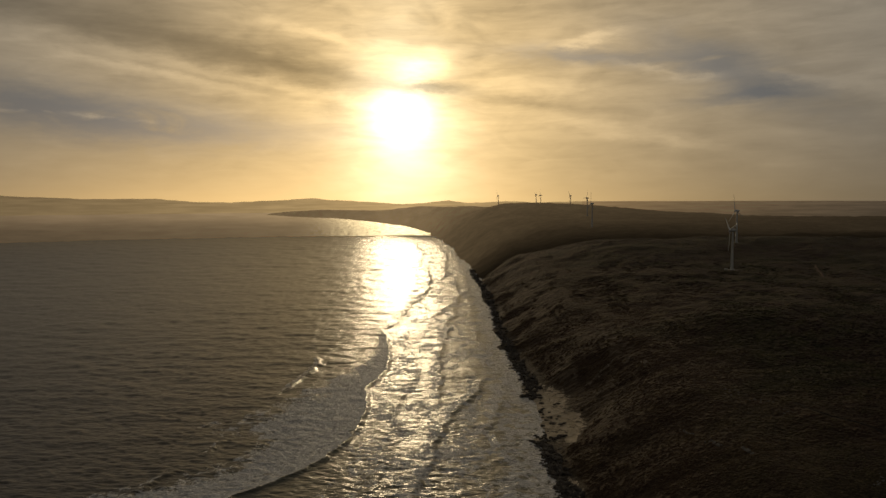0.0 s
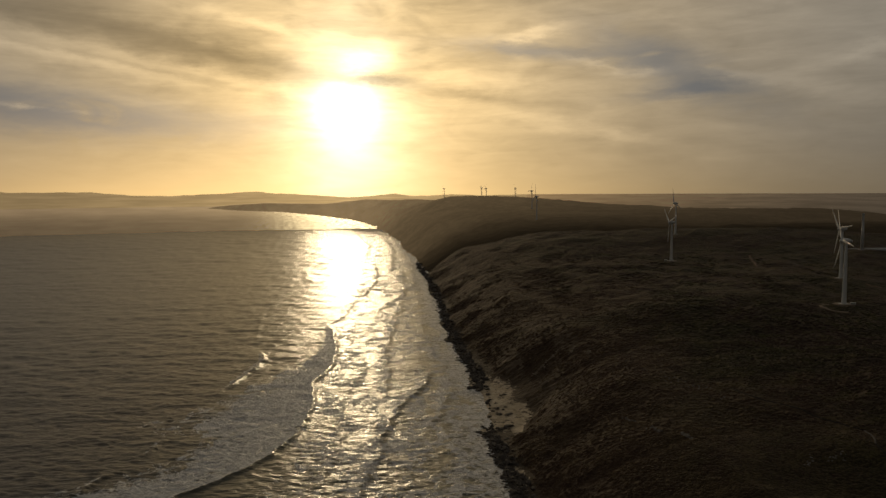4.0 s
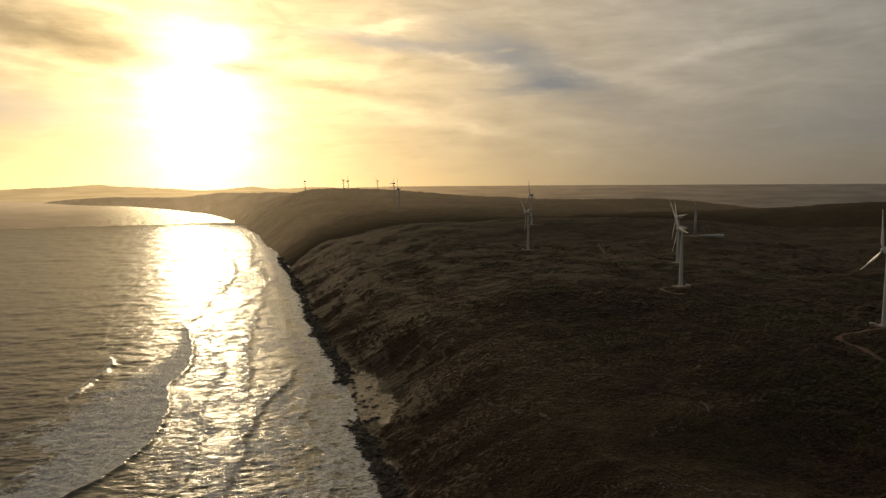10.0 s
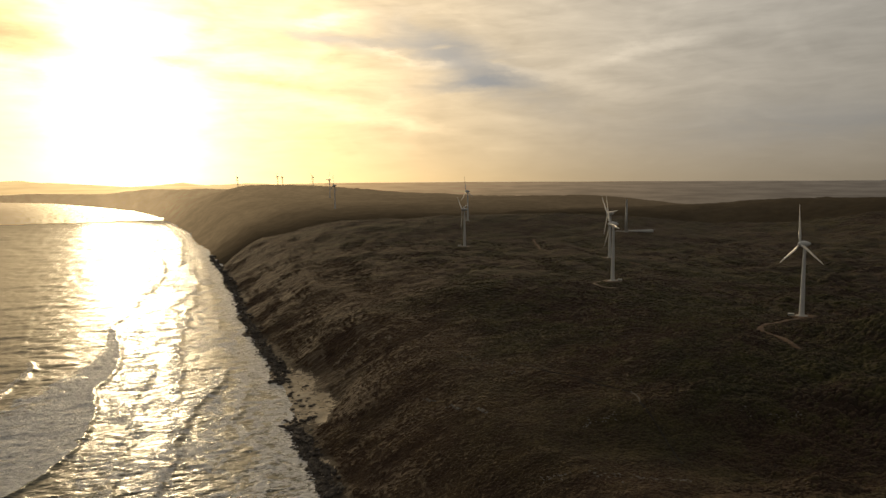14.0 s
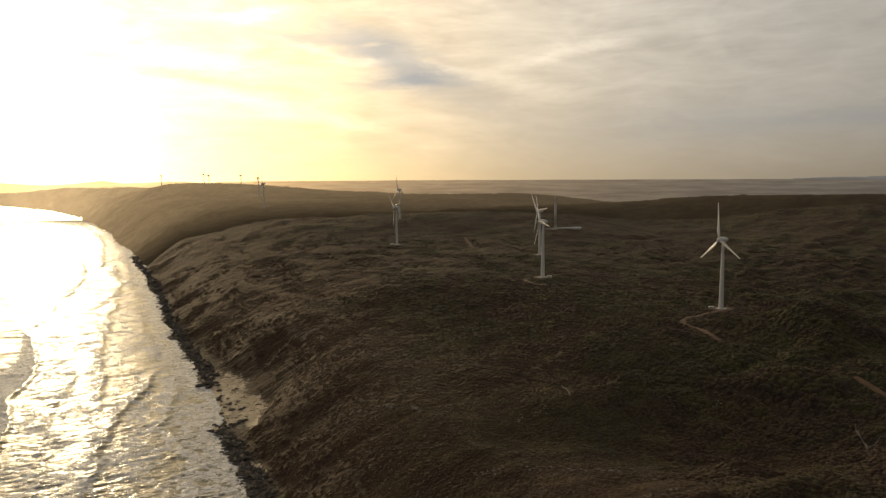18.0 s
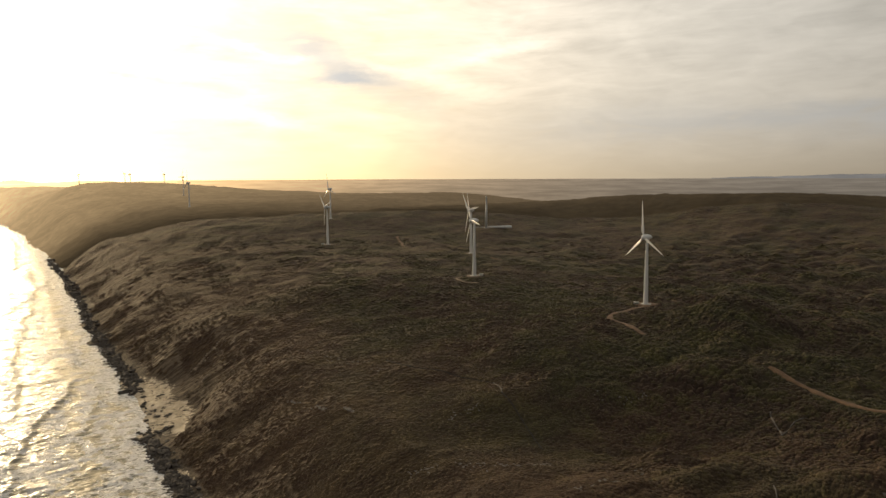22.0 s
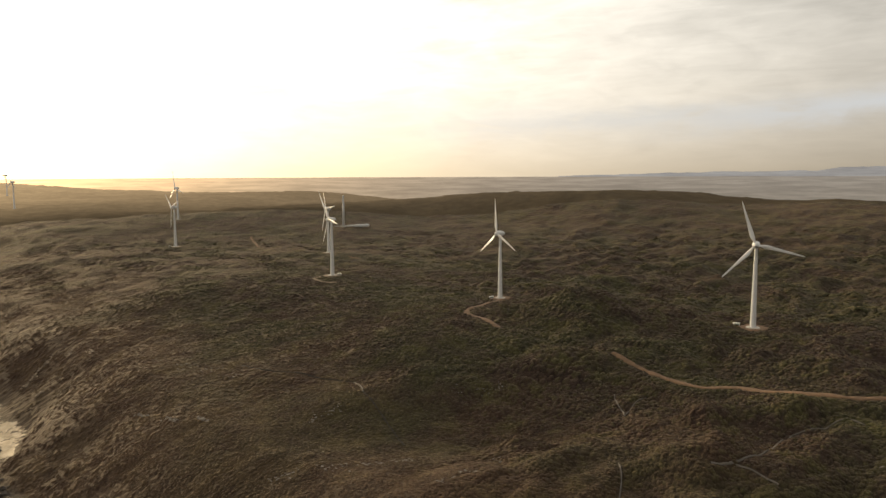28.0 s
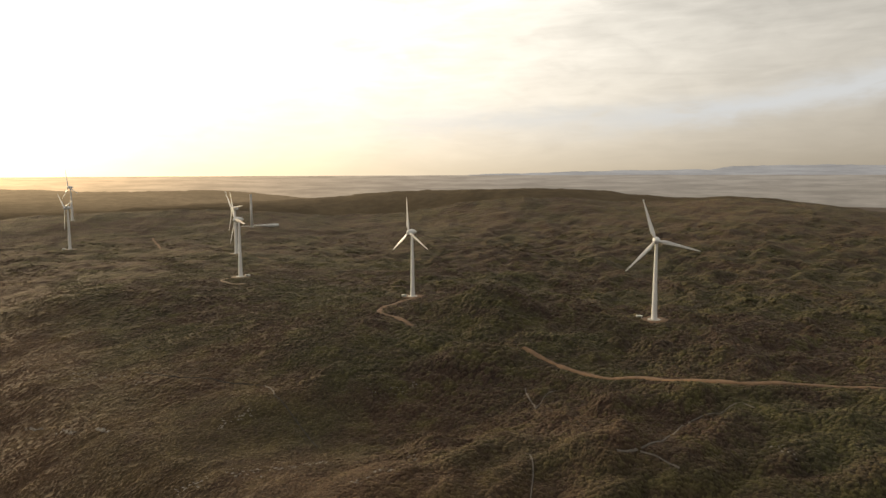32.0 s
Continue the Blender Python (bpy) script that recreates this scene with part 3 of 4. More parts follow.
# land past 1700 m glows a little more with distance, standing in for haze
cut = int(np.searchsorted(reach, 1700))
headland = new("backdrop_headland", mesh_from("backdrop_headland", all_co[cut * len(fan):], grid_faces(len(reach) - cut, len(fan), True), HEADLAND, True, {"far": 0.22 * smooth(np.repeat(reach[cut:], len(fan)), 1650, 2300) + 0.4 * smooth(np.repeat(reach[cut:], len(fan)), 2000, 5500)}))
tagged(headland, "far ridges, headland and low land with haze painted on as glow", "backdrop", kind="structure")
ground = new("ground", mesh_from("ground", all_co[:(cut + 1) * len(fan)], grid_faces(cut + 1, len(fan), True), GROUND, True, {"sand": sand_mask[:cut + 1], "rock": rock_mask[:cut + 1], "reef": reef_mask[:cut + 1]}))
tagged(ground, "brown and olive coastal heath on rolling land above a sea cliff", "ground", kind="structure")

# surf: each breaker has a front line at some distance from the shore, with foam trailing to seaward
fan_s = np.concatenate([np.arange(-44, 13, 0.1), np.arange(13, 316, 3.0)])
drop_s = np.concatenate([np.array([89.99, 89, 75, 60, 48]), np.arange(40, 24, -1), np.arange(24, 4, -0.052), np.arange(4, 1.6, -0.04)])
reach_s = np.concatenate([EYE / np.tan(np.radians(drop_s)), np.geomspace(7200, 9900, 20)])
A, D = np.meshgrid(np.radians(fan_s), reach_s)
wx, wy = D * np.sin(A), D * np.cos(A)
off = -inland(wx, wy)
# a breaker: its front from near to far as (y, x), width of the foam behind it, strength, height of the bore
BREAKERS = [
    ([(400, -190), (455, -147), (492, -119), (514, -109), (555, -98), (640, -94), (685, -101), (729, -103), (769, -94), (819, -93), (910, -102), (1038, -126)], 62, 0.95, 1.5),
    ([(380, -240), (492, -210), (551, -196), (609, -198), (698, -189), (716, -183), (817, -174), (861, -191), (960, -216), (1158, -246)], 6, 0.5, 1.3),
    ([(694, -27), (785, -36), (901, -37), (1057, -31), (1156, -25), (1424, -22), (1700, -30)], 12, 0.62, 1.0),
    ([(420, -42), (466, -35), (515, -30), (551, -28), (576, -20), (620, -14), (662, -7), (730, 15), (777, 22)], 11, 0.6, 1.2),
    ([(802, 26), (894, 15), (1051, 10), (1300, 2), (1500, -8)], 12, 0.6, 0.8),
    ([(1038, -126), (1115, -114), (1224, -111), (1355, -96), (1519, -85), (1862, -107), (2017, -158), (2196, -188)], 9, 0.5, 1.6),
    ([(1134, -64), (1216, -45), (1509, 3), (1609, -3), (2180, -20)], 16, 0.5, 1.0),
    ([(400, 22), (470, 30), (504, 43), (517, 35), (577, 21), (586, 12), (640, 26), (720, 38), (800, 44)], 16, 0.7, 0.6),
    ([(1700, -60), (2300, -70), (2900, -120), (3600, -210)], 14, 0.5, 1.4),
    ([(2000, -140), (2500, -160), (3000, -230), (3700, -330)], 10, 0.4, 1.6),
    ([(400, -72), (470, -66), (540, -62), (600, -60), (680, -66), (760, -60), (860, -68)], 7, 0.36, 0.8),
]
foam_, rise_ = np.zeros_like(wx), np.zeros_like(wx)
for k, (front, width, power, bore) in enumerate(BREAKERS):
    fy, fx = np.array(front, float).T
    line = np.interp(wy, fy, fx) + (7 if k < 2 else 16) * (fbm(wy / 34, wx / 300, 41 + k, 3) - 0.5) + 6 * (fbm(wy / 11, wx / 90, 45 + k, 3) - 0.5)
    back = line - wx
    gate = smooth(wy, fy[0] - 60, fy[0] + 30) * (1 - smooth(wy, fy[-1] - 60, fy[-1] + 20))
    gate = gate * (0.45 + 0.55 * smooth(vnoise(wy / 70, 0 * wy, 61 + k), 0.1, 0.5)) if k not in (0, 7) else gate
    gate = gate * (0.3 + 0.7 * smooth(vnoise(wy / 36, 0 * wy, 77), 0.3, 0.6)) if k == 1 else gate
    reach_k = np.maximum(width * (0.6 + 0.8 * vnoise(wy / 60, 0 * wy + 3, 51 + k)) * (np.interp(wy, [480, 640, 800, 920], [1.5, 1.25, 0.62, 0.3]) if k == 0 else 1), 3)
    tail = 1 - smooth(back, 0.55 * reach_k, 1.6 * reach_k)
    worn = 1 - 0.75 * smooth(back, 0.2 * reach_k, 1.3 * reach_k) * smooth(fbm(wx / 16, wy / 22, 57 + k, 3), 0.35, 0.65)
    foam_ = np.maximum(foam_, power * gate * smooth(back, -1.5, 1.5) * tail * worn)
    rise_ += bore * gate * np.where(back < 0, np.exp(-(back / (2.2 + D / 700)) ** 2), np.exp(-np.maximum(back, 0) / (7 + D / 150)))
# spent foam drifting in the surf zone, thick on the last metres of the shore
wash = 1 - smooth(off, 4, 52 + 40 * (fbm(wy / 50, wx / 120, 71, 3) - 0.5))
foam_ = np.maximum(foam_, 0.66 * wash)
veins = 1 - np.abs(2 * fbm(wx / 30 + 1.2 * fbm(wx / 45, wy / 70, 83, 2), wy / 46, 81, 4) - 1)
zone = 1 - smooth(off, 130, 190)
foam_ = np.maximum(foam_, zone * (0.26 + 0.36 * smooth(veins, 0.72, 0.98)))
foam_ += 0.10 * zone * (fbm(wx / 12, wy / 16, 85, 3) - 0.4)
# wind sea: crests across the line of sight, longer waves seen further off
open_sea = 0.55 + 0.45 * smooth(off, 150, 260)
chop_ = 1.7 * (fbm(wx / 9 + wy / 45, wy / 3.6, 93, 3) - 0.5) * (1 - smooth(D, 700, 1200))
chop_ += 2.9 * (fbm(wx / 20 + wy / 90, wy / 8, 94, 3) - 0.5) * smooth(D, 500, 1000) * (1 - smooth(D, 1500, 2400)) + 1.6 * (fbm(wx / 60, wy / 26, 92, 2) - 0.5) * (1 - smooth(D, 1400, 2200))
chop_ += 6.0 * (fbm(wx / 50, wy / 24, 95, 3) - 0.5) * smooth(D, 1200, 2200)
wz = rise_ * (1 - smooth(D, 2500, 4000)) + chop_ * open_sea + 0.7 * (fbm(wx / 5.5, wy / 4.0, 97, 2) - 0.5) * np.clip(foam_ + 0.2, 0, 1) * (1 - smooth(D, 700, 1100)) + 0.25
wz = wz * smooth(off, -8, 25) + 0.2 * (1 - smooth(off, -8, 25))
calm_ = 1 - smooth(off, 120, 330)
still_ = smooth(D, 500, 3000)
tx, ty, tz = squeeze(wx, wy, wz)
sea_co = np.stack([tx, ty, tz], -1).reshape(-1, 3)
cut = int(np.searchsorted(reach_s, 3700))
sea = new("water", mesh_from("water", sea_co[:(cut + 1) * len(fan_s)], grid_faces(cut + 1, len(fan_s), True), SEA, True, {"foam": np.clip(foam_, 0, 1.2)[:cut + 1], "calm": calm_[:cut + 1], "still": still_[:cut + 1]}))
# water past 3.7 km does not mirror the sun; haze and glint are emitted
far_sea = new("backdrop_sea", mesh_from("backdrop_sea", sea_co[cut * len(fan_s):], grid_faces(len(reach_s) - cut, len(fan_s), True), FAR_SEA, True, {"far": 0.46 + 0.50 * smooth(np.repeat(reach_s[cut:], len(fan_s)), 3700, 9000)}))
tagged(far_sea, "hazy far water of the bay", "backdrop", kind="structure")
tagged(sea, "grey-brown evening sea with white surf rolling onto the shore", "sea", kind="structure")


def backdrop_strip(name, az, top, base_el, dist, mat, label, rough=0.12, seed=0):
    """A far range of hills, drawn by its skyline in degrees."""
    a = np.arange(az[0], az[-1] + 0.01, 0.1)
    t = np.interp(a, az, top) + rough * (fbm(a / 1.1, 0 * a, seed, 4) - 0.5)
    rows = []
    for f in (0.0, 0.45, 1.0):
        el = base_el + (t - base_el) * f
        r = dist + 60 * f
        rows.append(np.stack([r * np.sin(np.radians(a)), r * np.cos(np.radians(a)), EYE + r * np.tan(np.radians(el))], -1))
    rows.append(rows[-1] * np.array([1.008, 1.008, 1]) - np.array([0, 0, 60]))
    ob = new(name, mesh_from(name, np.concatenate(rows), grid_faces(4, len(a)), mat))
    return tagged(ob, label, "backdrop", kind="structure")


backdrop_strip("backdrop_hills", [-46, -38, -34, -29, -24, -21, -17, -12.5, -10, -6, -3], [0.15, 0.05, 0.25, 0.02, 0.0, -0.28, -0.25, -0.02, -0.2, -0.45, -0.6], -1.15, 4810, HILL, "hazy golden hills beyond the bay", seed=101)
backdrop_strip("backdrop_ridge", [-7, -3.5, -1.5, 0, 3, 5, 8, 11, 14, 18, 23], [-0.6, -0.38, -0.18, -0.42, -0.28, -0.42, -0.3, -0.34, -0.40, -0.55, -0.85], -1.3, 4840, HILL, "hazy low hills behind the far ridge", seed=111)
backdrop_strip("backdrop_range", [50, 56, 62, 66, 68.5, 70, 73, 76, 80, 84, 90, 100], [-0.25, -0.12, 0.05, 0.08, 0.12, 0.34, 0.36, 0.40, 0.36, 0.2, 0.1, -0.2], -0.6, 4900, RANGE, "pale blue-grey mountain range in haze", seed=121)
a = np.arange(9, 112, 0.5)
dist_ = np.geomspace(3700, 30000, 50)
A, D = np.meshgrid(np.radians(a), dist_)
px, py, pz = squeeze(D * np.sin(A), D * np.cos(A), 32 + 16 * (fbm(D * np.sin(A) / 1500, D * np.cos(A) / 1500, 131, 3) - 0.5))
# painted haze: the plain's own glow rises with distance
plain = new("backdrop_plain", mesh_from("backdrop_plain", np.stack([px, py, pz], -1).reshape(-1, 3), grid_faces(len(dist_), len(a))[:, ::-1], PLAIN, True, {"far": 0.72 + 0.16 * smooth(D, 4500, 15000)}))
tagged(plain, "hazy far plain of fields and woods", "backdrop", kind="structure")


# ---- wind turbines ----
def ring(z, r, segments_centre=(0, 0)):
    return ((segments_centre[0], segments_centre[1], z), r, r, X_, Y_)


def blade_mesh():
    """One blade along +z from the hub's middle: round root, broad shoulder, slender twisted tip."""
    bm = bmesh.new()
    rows = [(1.3, 0.75, 0.75, 0.0, 20), (2.6, 0.75, 0.75, 0.0, 20), (4.5, 1.15, 0.62, 0.25, 19), (7.0, 1.60, 0.48, 0.5, 16), (9.5, 1.62, 0.36, 0.5, 12), (14, 1.32, 0.26, 0.42, 8),
            (20, 1.0, 0.18, 0.32, 5), (26, 0.72, 0.12, 0.24, 3), (31, 0.48, 0.08, 0.16, 1.5), (34, 0.26, 0.05, 0.08, 0.5), (35, 0.06, 0.03, 0.0, 0)]
    sections = []
    for z, chord, thick, shift, twist in rows:
        c, s = math.cos(radians(twist)), math.sin(radians(twist))
        sections.append(((shift * c, shift * s, z), chord, thick, (c, s, 0), (-s, c, 0)))
    return rings(bm, sections, 14)


def wind_turbine():
    """Tower of 63 m, hub at 65 m, rotor of 70 m; faces +y."""
    t = new("wind_turbine")
    bm = rings(bmesh.new(), [ring(-2.0, 5.2), ring(0.35, 5.2), ring(0.55, 5.0), ring(0.6, 2.6), ring(0.6, 0.1)], 40, False)
    part("foundation", bm, CONCRETE, t, "round concrete foundation")
    shell = bmesh.new()
    for z0, z1 in ((0.5, 21), (21, 42), (42, 62.6)):
        r = lambda z: 2.3 - 1.15 * z / 63
        rings(shell, [ring(z0, r(z0)), ring(z1, r(z1))], 36)
        rings(shell, [ring(z1 - 0.22, r(z1) + 0.07), ring(z1 - 0.02, r(z1) + 0.07)], 36)
    for e in shell.edges:
        e.smooth = len(e.link_faces) < 2 or e.calc_face_angle(0) < 0.8
    tower = part("tower", shell, WHITE, t)
    part("tower_door", box(bmesh.new(), (2.24, 0, 2.9), (0.24, 1.0, 2.3), 0.05), DOOR, tower, "grey-green steel door")
    bm = bmesh.new()
    for k in range(5):
        box(bm, (2.7 + 0.32 * k, 0, 1.55 - 0.21 * k), (0.3, 1.3, 0.05))
    for q in (-0.65, 0.65):
        box(bm, (3.3, q, 1.0), (1.6, 0.05, 0.25))
    part("steps", bm, CONCRETE, tower, "steel entrance steps")
    # egg-shaped nacelle
    rows = [(-5.6, 0.12), (-5.3, 0.75), (-4.4, 1.45), (-3.0, 2.1), (-1.2, 2.65), (0.6, 2.95), (2.0, 3.0), (2.9, 2.85), (3.0, 2.6)]
    nac = part("nacelle", rings(bmesh.new(), [((0, y, 65), r, r * 0.97, X_, Z_) for y, r in rows], 28), WHITE, t)
    bm = bmesh.new()
    rings(bm, [ring(62.2, 1.5), ring(62.7, 1.55), ring(63.4, 1.7)], 24)
    part("yaw_bearing", bm, TIP, nac, "dark yaw ring")
    bm = bmesh.new()
    rings(bm, [((0, -3.4, 66.8), 0.06, 0.06, X_, Y_), ((0, -3.4, 68.6), 0.05, 0.05, X_, Y_)], 8)
    box(bm, (0, -3.4, 68.4), (0.9, 0.05, 0.05))
    part("wind_vane", bm, TIP, nac, "thin mast with wind vane")
    hub = new("hub", None)
    rows = [(-1.15, 2.55), (-0.6, 2.5), (0.4, 2.2), (1.3, 1.7), (2.0, 1.0), (2.35, 0.45), (2.45, 0.05)]
    me = bpy.data.meshes.new("hub")
    bm = rings(bmesh.new(), [((0, y, 0), r, r, X_, Z_) for y, r in rows], 28)
    for f in bm.faces:
        f.smooth = True
    bm.to_mesh(me)
    bm.free()
    me.materials.append(WHITE)
    bpy.data.objects.remove(hub)
    hub = new("hub", me)
    hub.parent, hub.location = t, (0, 4.3, 65)
    first = None
    for k in range(3):
        if first is None:
            first = b = part("blade", blade_mesh(), BLADE, hub)
        else:
            b = new("blade", first.data)
            b.parent = hub
        b.rotation_euler = (0, radians(120 * k), 0)
    return t


LABELS = {
    "e": "white three-bladed wind turbine on a cleared pad in heath", "d": "white three-bladed wind turbine beside a sandy access track",
    "c": "white wind turbine with a curved gravel apron at its foot", "b": "white wind turbine standing behind another on the heath",
    "a": "white wind turbine on the open heath plateau", "a2": "white wind turbine on a rise behind the plateau",
}
master = wind_turbine()
for key, (az, dist, base, facing, phase) in TURBINES.items():
    x, y = polar(az, dist)
    m = pose(x, y, base + 0.1, 0, 0, -facing)
    if key == "e":
        t, t.matrix_basis = master, m
    else:
        t = copy_thing(master, m)
    for o in t.children:
        if o.name.startswith("hub"):
            o.rotation_euler = (0, radians(phase), 0)
    tagged(t, LABELS.get(key, "small distant wind turbine on the far ridge, dark against the sky"), "wind turbine", "wind farm turbines")

# a bare tower with a long rotor piece lying at its foot
x, y = polar(BARE_TOWER[0], BARE_TOWER[1])
bare = new("bare_tower")
bare.location = (x, y, BARE_TOWER[2])
bare.rotation_euler = (0, 0, radians(-BARE_TOWER[0]))
tagged(bare, "bare white tubular tower without nacelle or rotor", "tower")
part("tower_shell", rings(bmesh.new(), [ring(0, 2.6), ring(33, 2.3), ring(33.2, 2.4), ring(33.6, 2.3), ring(64, 1.7), ring(64.3, 1.9), ring(64.6, 1.9)], 28), WHITE, bare)
part("foundation", rings(bmesh.new(), [ring(-2, 5.5), ring(0.4, 5.5), ring(0.6, 5.2)], 32), CONCRETE, bare)

lie = new("rotor_blade")
lie.location, lie.rotation_euler = (x + 6 * math.cos(radians(BARE_TOWER[0])), y - 6 * math.sin(radians(BARE_TOWER[0])), BARE_TOWER[2] + 2.6), (0, 0, radians(-BARE_TOWER[0]))
tagged(lie, "long white rotor blade lying on supports beside the bare tower", "rotor blade")
rows = [(-3, 0.9, 0.9), (1, 1.0, 1.0), (9, 1.5, 0.9), (18, 2.0, 1.2), (30, 2.7, 1.6), (40, 3.0, 1.9), (45, 2.8, 1.8), (46, 2.2, 1.4)]
part("blade_shell", rings(bmesh.new(), [((px_, 0, 0), a, b, Z_, Y_) for px_, a, b in rows], 16), BLADE, lie)
for q in (4, 24, 40):
    part("support", box(bmesh.new(), (q, 0, -2.2), (1.6, 2.4, 2.2), 0.1), CONCRETE, lie, "concrete support block")
boom = new("boom")
boom.location, boom.rotation_euler = (x, y, BARE_TOWER[2] + 1.9), (0, 0, radians(-BARE_TOWER[0]))
tagged(boom, "thin pale steel boom lying out from the bare tower", "boom")
part("beam", rings(bmesh.new(), [((-2.8, 0, 0), 0.55, 0.55, Y_, Z_), ((-24, 0, 0), 0.35, 0.35, Y_, Z_)], 10), WHITE, boom)
for q in (-8, -22):
    part("trestle", box(bmesh.new(), (q, 0, -1.3), (0.5, 1.2, 1.9), 0.05), CONCRETE, boom)


def kiosk(az, dist, turn, base):
    """Small transformer housing: body, overhanging roof, double door, plinth."""
    px_, py_ = polar(az, dist)
    k = new("transformer_kiosk")
    k.matrix_basis = pose(px_, py_, base, 0, 0, turn) @ Matrix.Diagonal((1.15, 1.0, 0.62, 1))
    part("plinth", box(bmesh.new(), (0, 0, 0.1), (4.6, 3.2, 0.8), 0.05), CONCRETE, k)
    body = part("body", box(bmesh.new(), (0, 0, 1.7), (4.2, 2.8, 2.4), 0.06), KIOSK, k)
    part("roof", box(bmesh.new(), (0, 0, 3.0), (4.6, 3.2, 0.22), 0.06), KIOSK, k)
    for q in (-0.75, 0.75):
        part("door", box(bmesh.new(), (q, -1.42, 1.6), (1.4, 0.08, 2.0), 0.02), DOOR, body, "grey-green louvred door")
    return tagged(k, "small pale transformer kiosk beside a turbine foot", "transformer kiosk", "turbine kiosks")


kiosk(63.55, 600, -60, 74.6)
kiosk(44.75, 706, -45, 70.2)
kiosk(32.45, 833, -30, 77.2)
kiosk(19.75, 1254, -20, 75.4)


# ---- heath clumps ----
def domes(xy, radius, tall, seed, coarse=False):
    """Low rounded shrub canopies at the given places, joined into arrays."""
    rng = np.random.default_rng(seed)
    n = len(xy)
    ang = np.arange(8) * 2 * np.pi / 8
    tpl = [(0, 0, 1.0)] + [(0.42 * math.cos(a), 0.42 * math.sin(a), 0.92) for a in ang[::2]] + [(0.82 * math.cos(a + 0.4), 0.82 * math.sin(a + 0.4), 0.58) for a in ang] + [(math.cos(a), math.sin(a), -0.05) for a in ang]
    tpl = np.array(tpl)
    faces = []
    for k in range(4):
        q = (k + 1) % 4
        m, m2, m3 = 5 + 2 * k, 5 + 2 * k + 1, 5 + (2 * k + 2) % 8
        faces += [(0, 1 + k, 1 + q), (1 + k, m, m2), (1 + k, m2, 1 + q), (1 + q, m2, m3)]
    for k in range(8):
        q = (k + 1) % 8
        faces += [(5 + k, 13 + k, 13 + q), (5 + k, 13 + q, 5 + q)]
    ring_b, rim_at = 5, 13
    if coarse:
        ang = np.arange(6) * 2 * np.pi / 6
        tpl = np.array([(0, 0, 1.0)] + [(0.68 * math.cos(a), 0.68 * math.sin(a), 0.72) for a in ang] + [(math.cos(a + 0.5), math.sin(a + 0.5), -0.05) for a in ang])
        faces = [f for k in range(6) for q in [(k + 1) % 6] for f in ((0, 1 + k, 1 + q), (1 + k, 7 + k, 1 + q), (1 + q, 7 + k, 7 + q))]
        ring_b, rim_at = 1, 7
    faces = np.array(faces)
    spin = rng.uniform(0, 2 * np.pi, n)
    v = tpl[None] * (1 + rng.normal(0, 0.16, (n, len(tpl), 1)))
    sx, sy = radius * rng.uniform(0.8, 1.35, n), radius * rng.uniform(0.75, 1.1, n)
    c, s = np.cos(spin)[:, None], np.sin(spin)[:, None]
    lx, ly = v[..., 0] * sx[:, None], v[..., 1] * sy[:, None]
    wx_, wy_ = lx * c - ly * s + xy[:, :1], lx * s + ly * c + xy[:, 1:]
    rim = height(wx_[:, rim_at:], wy_[:, rim_at:])
    base = rim.mean(1)
    mid = np.tile(rim.mean(1)[:, None], (1, len(tpl)))
    mid[:, ring_b:rim_at] = 0.6 * rim + 0.4 * base[:, None]
    wz_ = mid + v[..., 2] * tall[:, None]
    wz_[:, rim_at:] = rim - 0.4
    co = np.stack([wx_, wy_, wz_], -1).reshape(-1, 3)
    return co, (faces[None] + (np.arange(n) * len(tpl))[:, None, None]).reshape(-1, 3)


# plan lines of tracks and paths: width, material, label, points
TRACKS = [
    (4.6, DIRT, "orange sandy service track winding through the heath", ROAD_A),
    (4.2, DIRT, "orange sandy service track curving round a rise", ROAD_B),
    (3.1, GRAVEL, "pale gravel turning loop at the foot of a turbine", [(423, 705), (411, 702), (411, 683), (426, 675)]),
    (1.1, PATH_SAND, "pale sandy footpath worn through low scrub", [(274, 145), (282, 138), (303, 136), (325, 140), (347, 143)]),
    (0.9, PATH_SAND, "pale sandy footpath over a scrub rise", [(347, 143), (359, 136), (372, 127), (368, 118)]),
    (0.8, PATH_SAND, "thin pale sandy footpath branching through scrub", [(282, 138), (283, 129), (282, 120)]),
    (0.7, PATH_SAND, "thin pale sandy footpath down a slope", [(264, 184), (254, 175), (239, 166), (230, 161)]),
    (0.9, PATH_SAND, "narrow grey washed-out gully path", [(357, 253), (341, 239), (341, 236), (332, 228)]),
    (0.6, PATH_SAND, "narrow grey side branch of a washed-out path", [(332, 228), (344, 232), (364, 235)]),
    (0.7, WORN, "narrow dark footpath crossing the heath hollow", [(219, 477), (221, 450), (237, 422), (246, 392), (252, 381)]),
    (0.8, PATH_SAND, "short pale bend of a footpath in heath", [(252, 381), (250, 370), (244, 359)]),
    (0.7, WORN, "narrow dark footpath climbing out of a hollow", [(244, 359), (241, 340), (233, 310), (228, 297)]),
    (3.2, DIRT, "short pale stretch of distant service track", [(602, 1248), (588, 1223), (561, 1150), (539, 1096)]),
    (3.2, DIRT, "short stretch of service track between turbines", [(563, 876), (565, 833)]),
]
rng = np.random.default_rng(4)


def scatter(d0, d1, count, az0=4.0, az1=92.0):
    az = np.radians(rng.uniform(az0, az1, count))
    d = np.sqrt(rng.uniform(d0 * d0, d1 * d1, count))
    return np.stack([d * np.sin(az), d * np.cos(az)], -1)


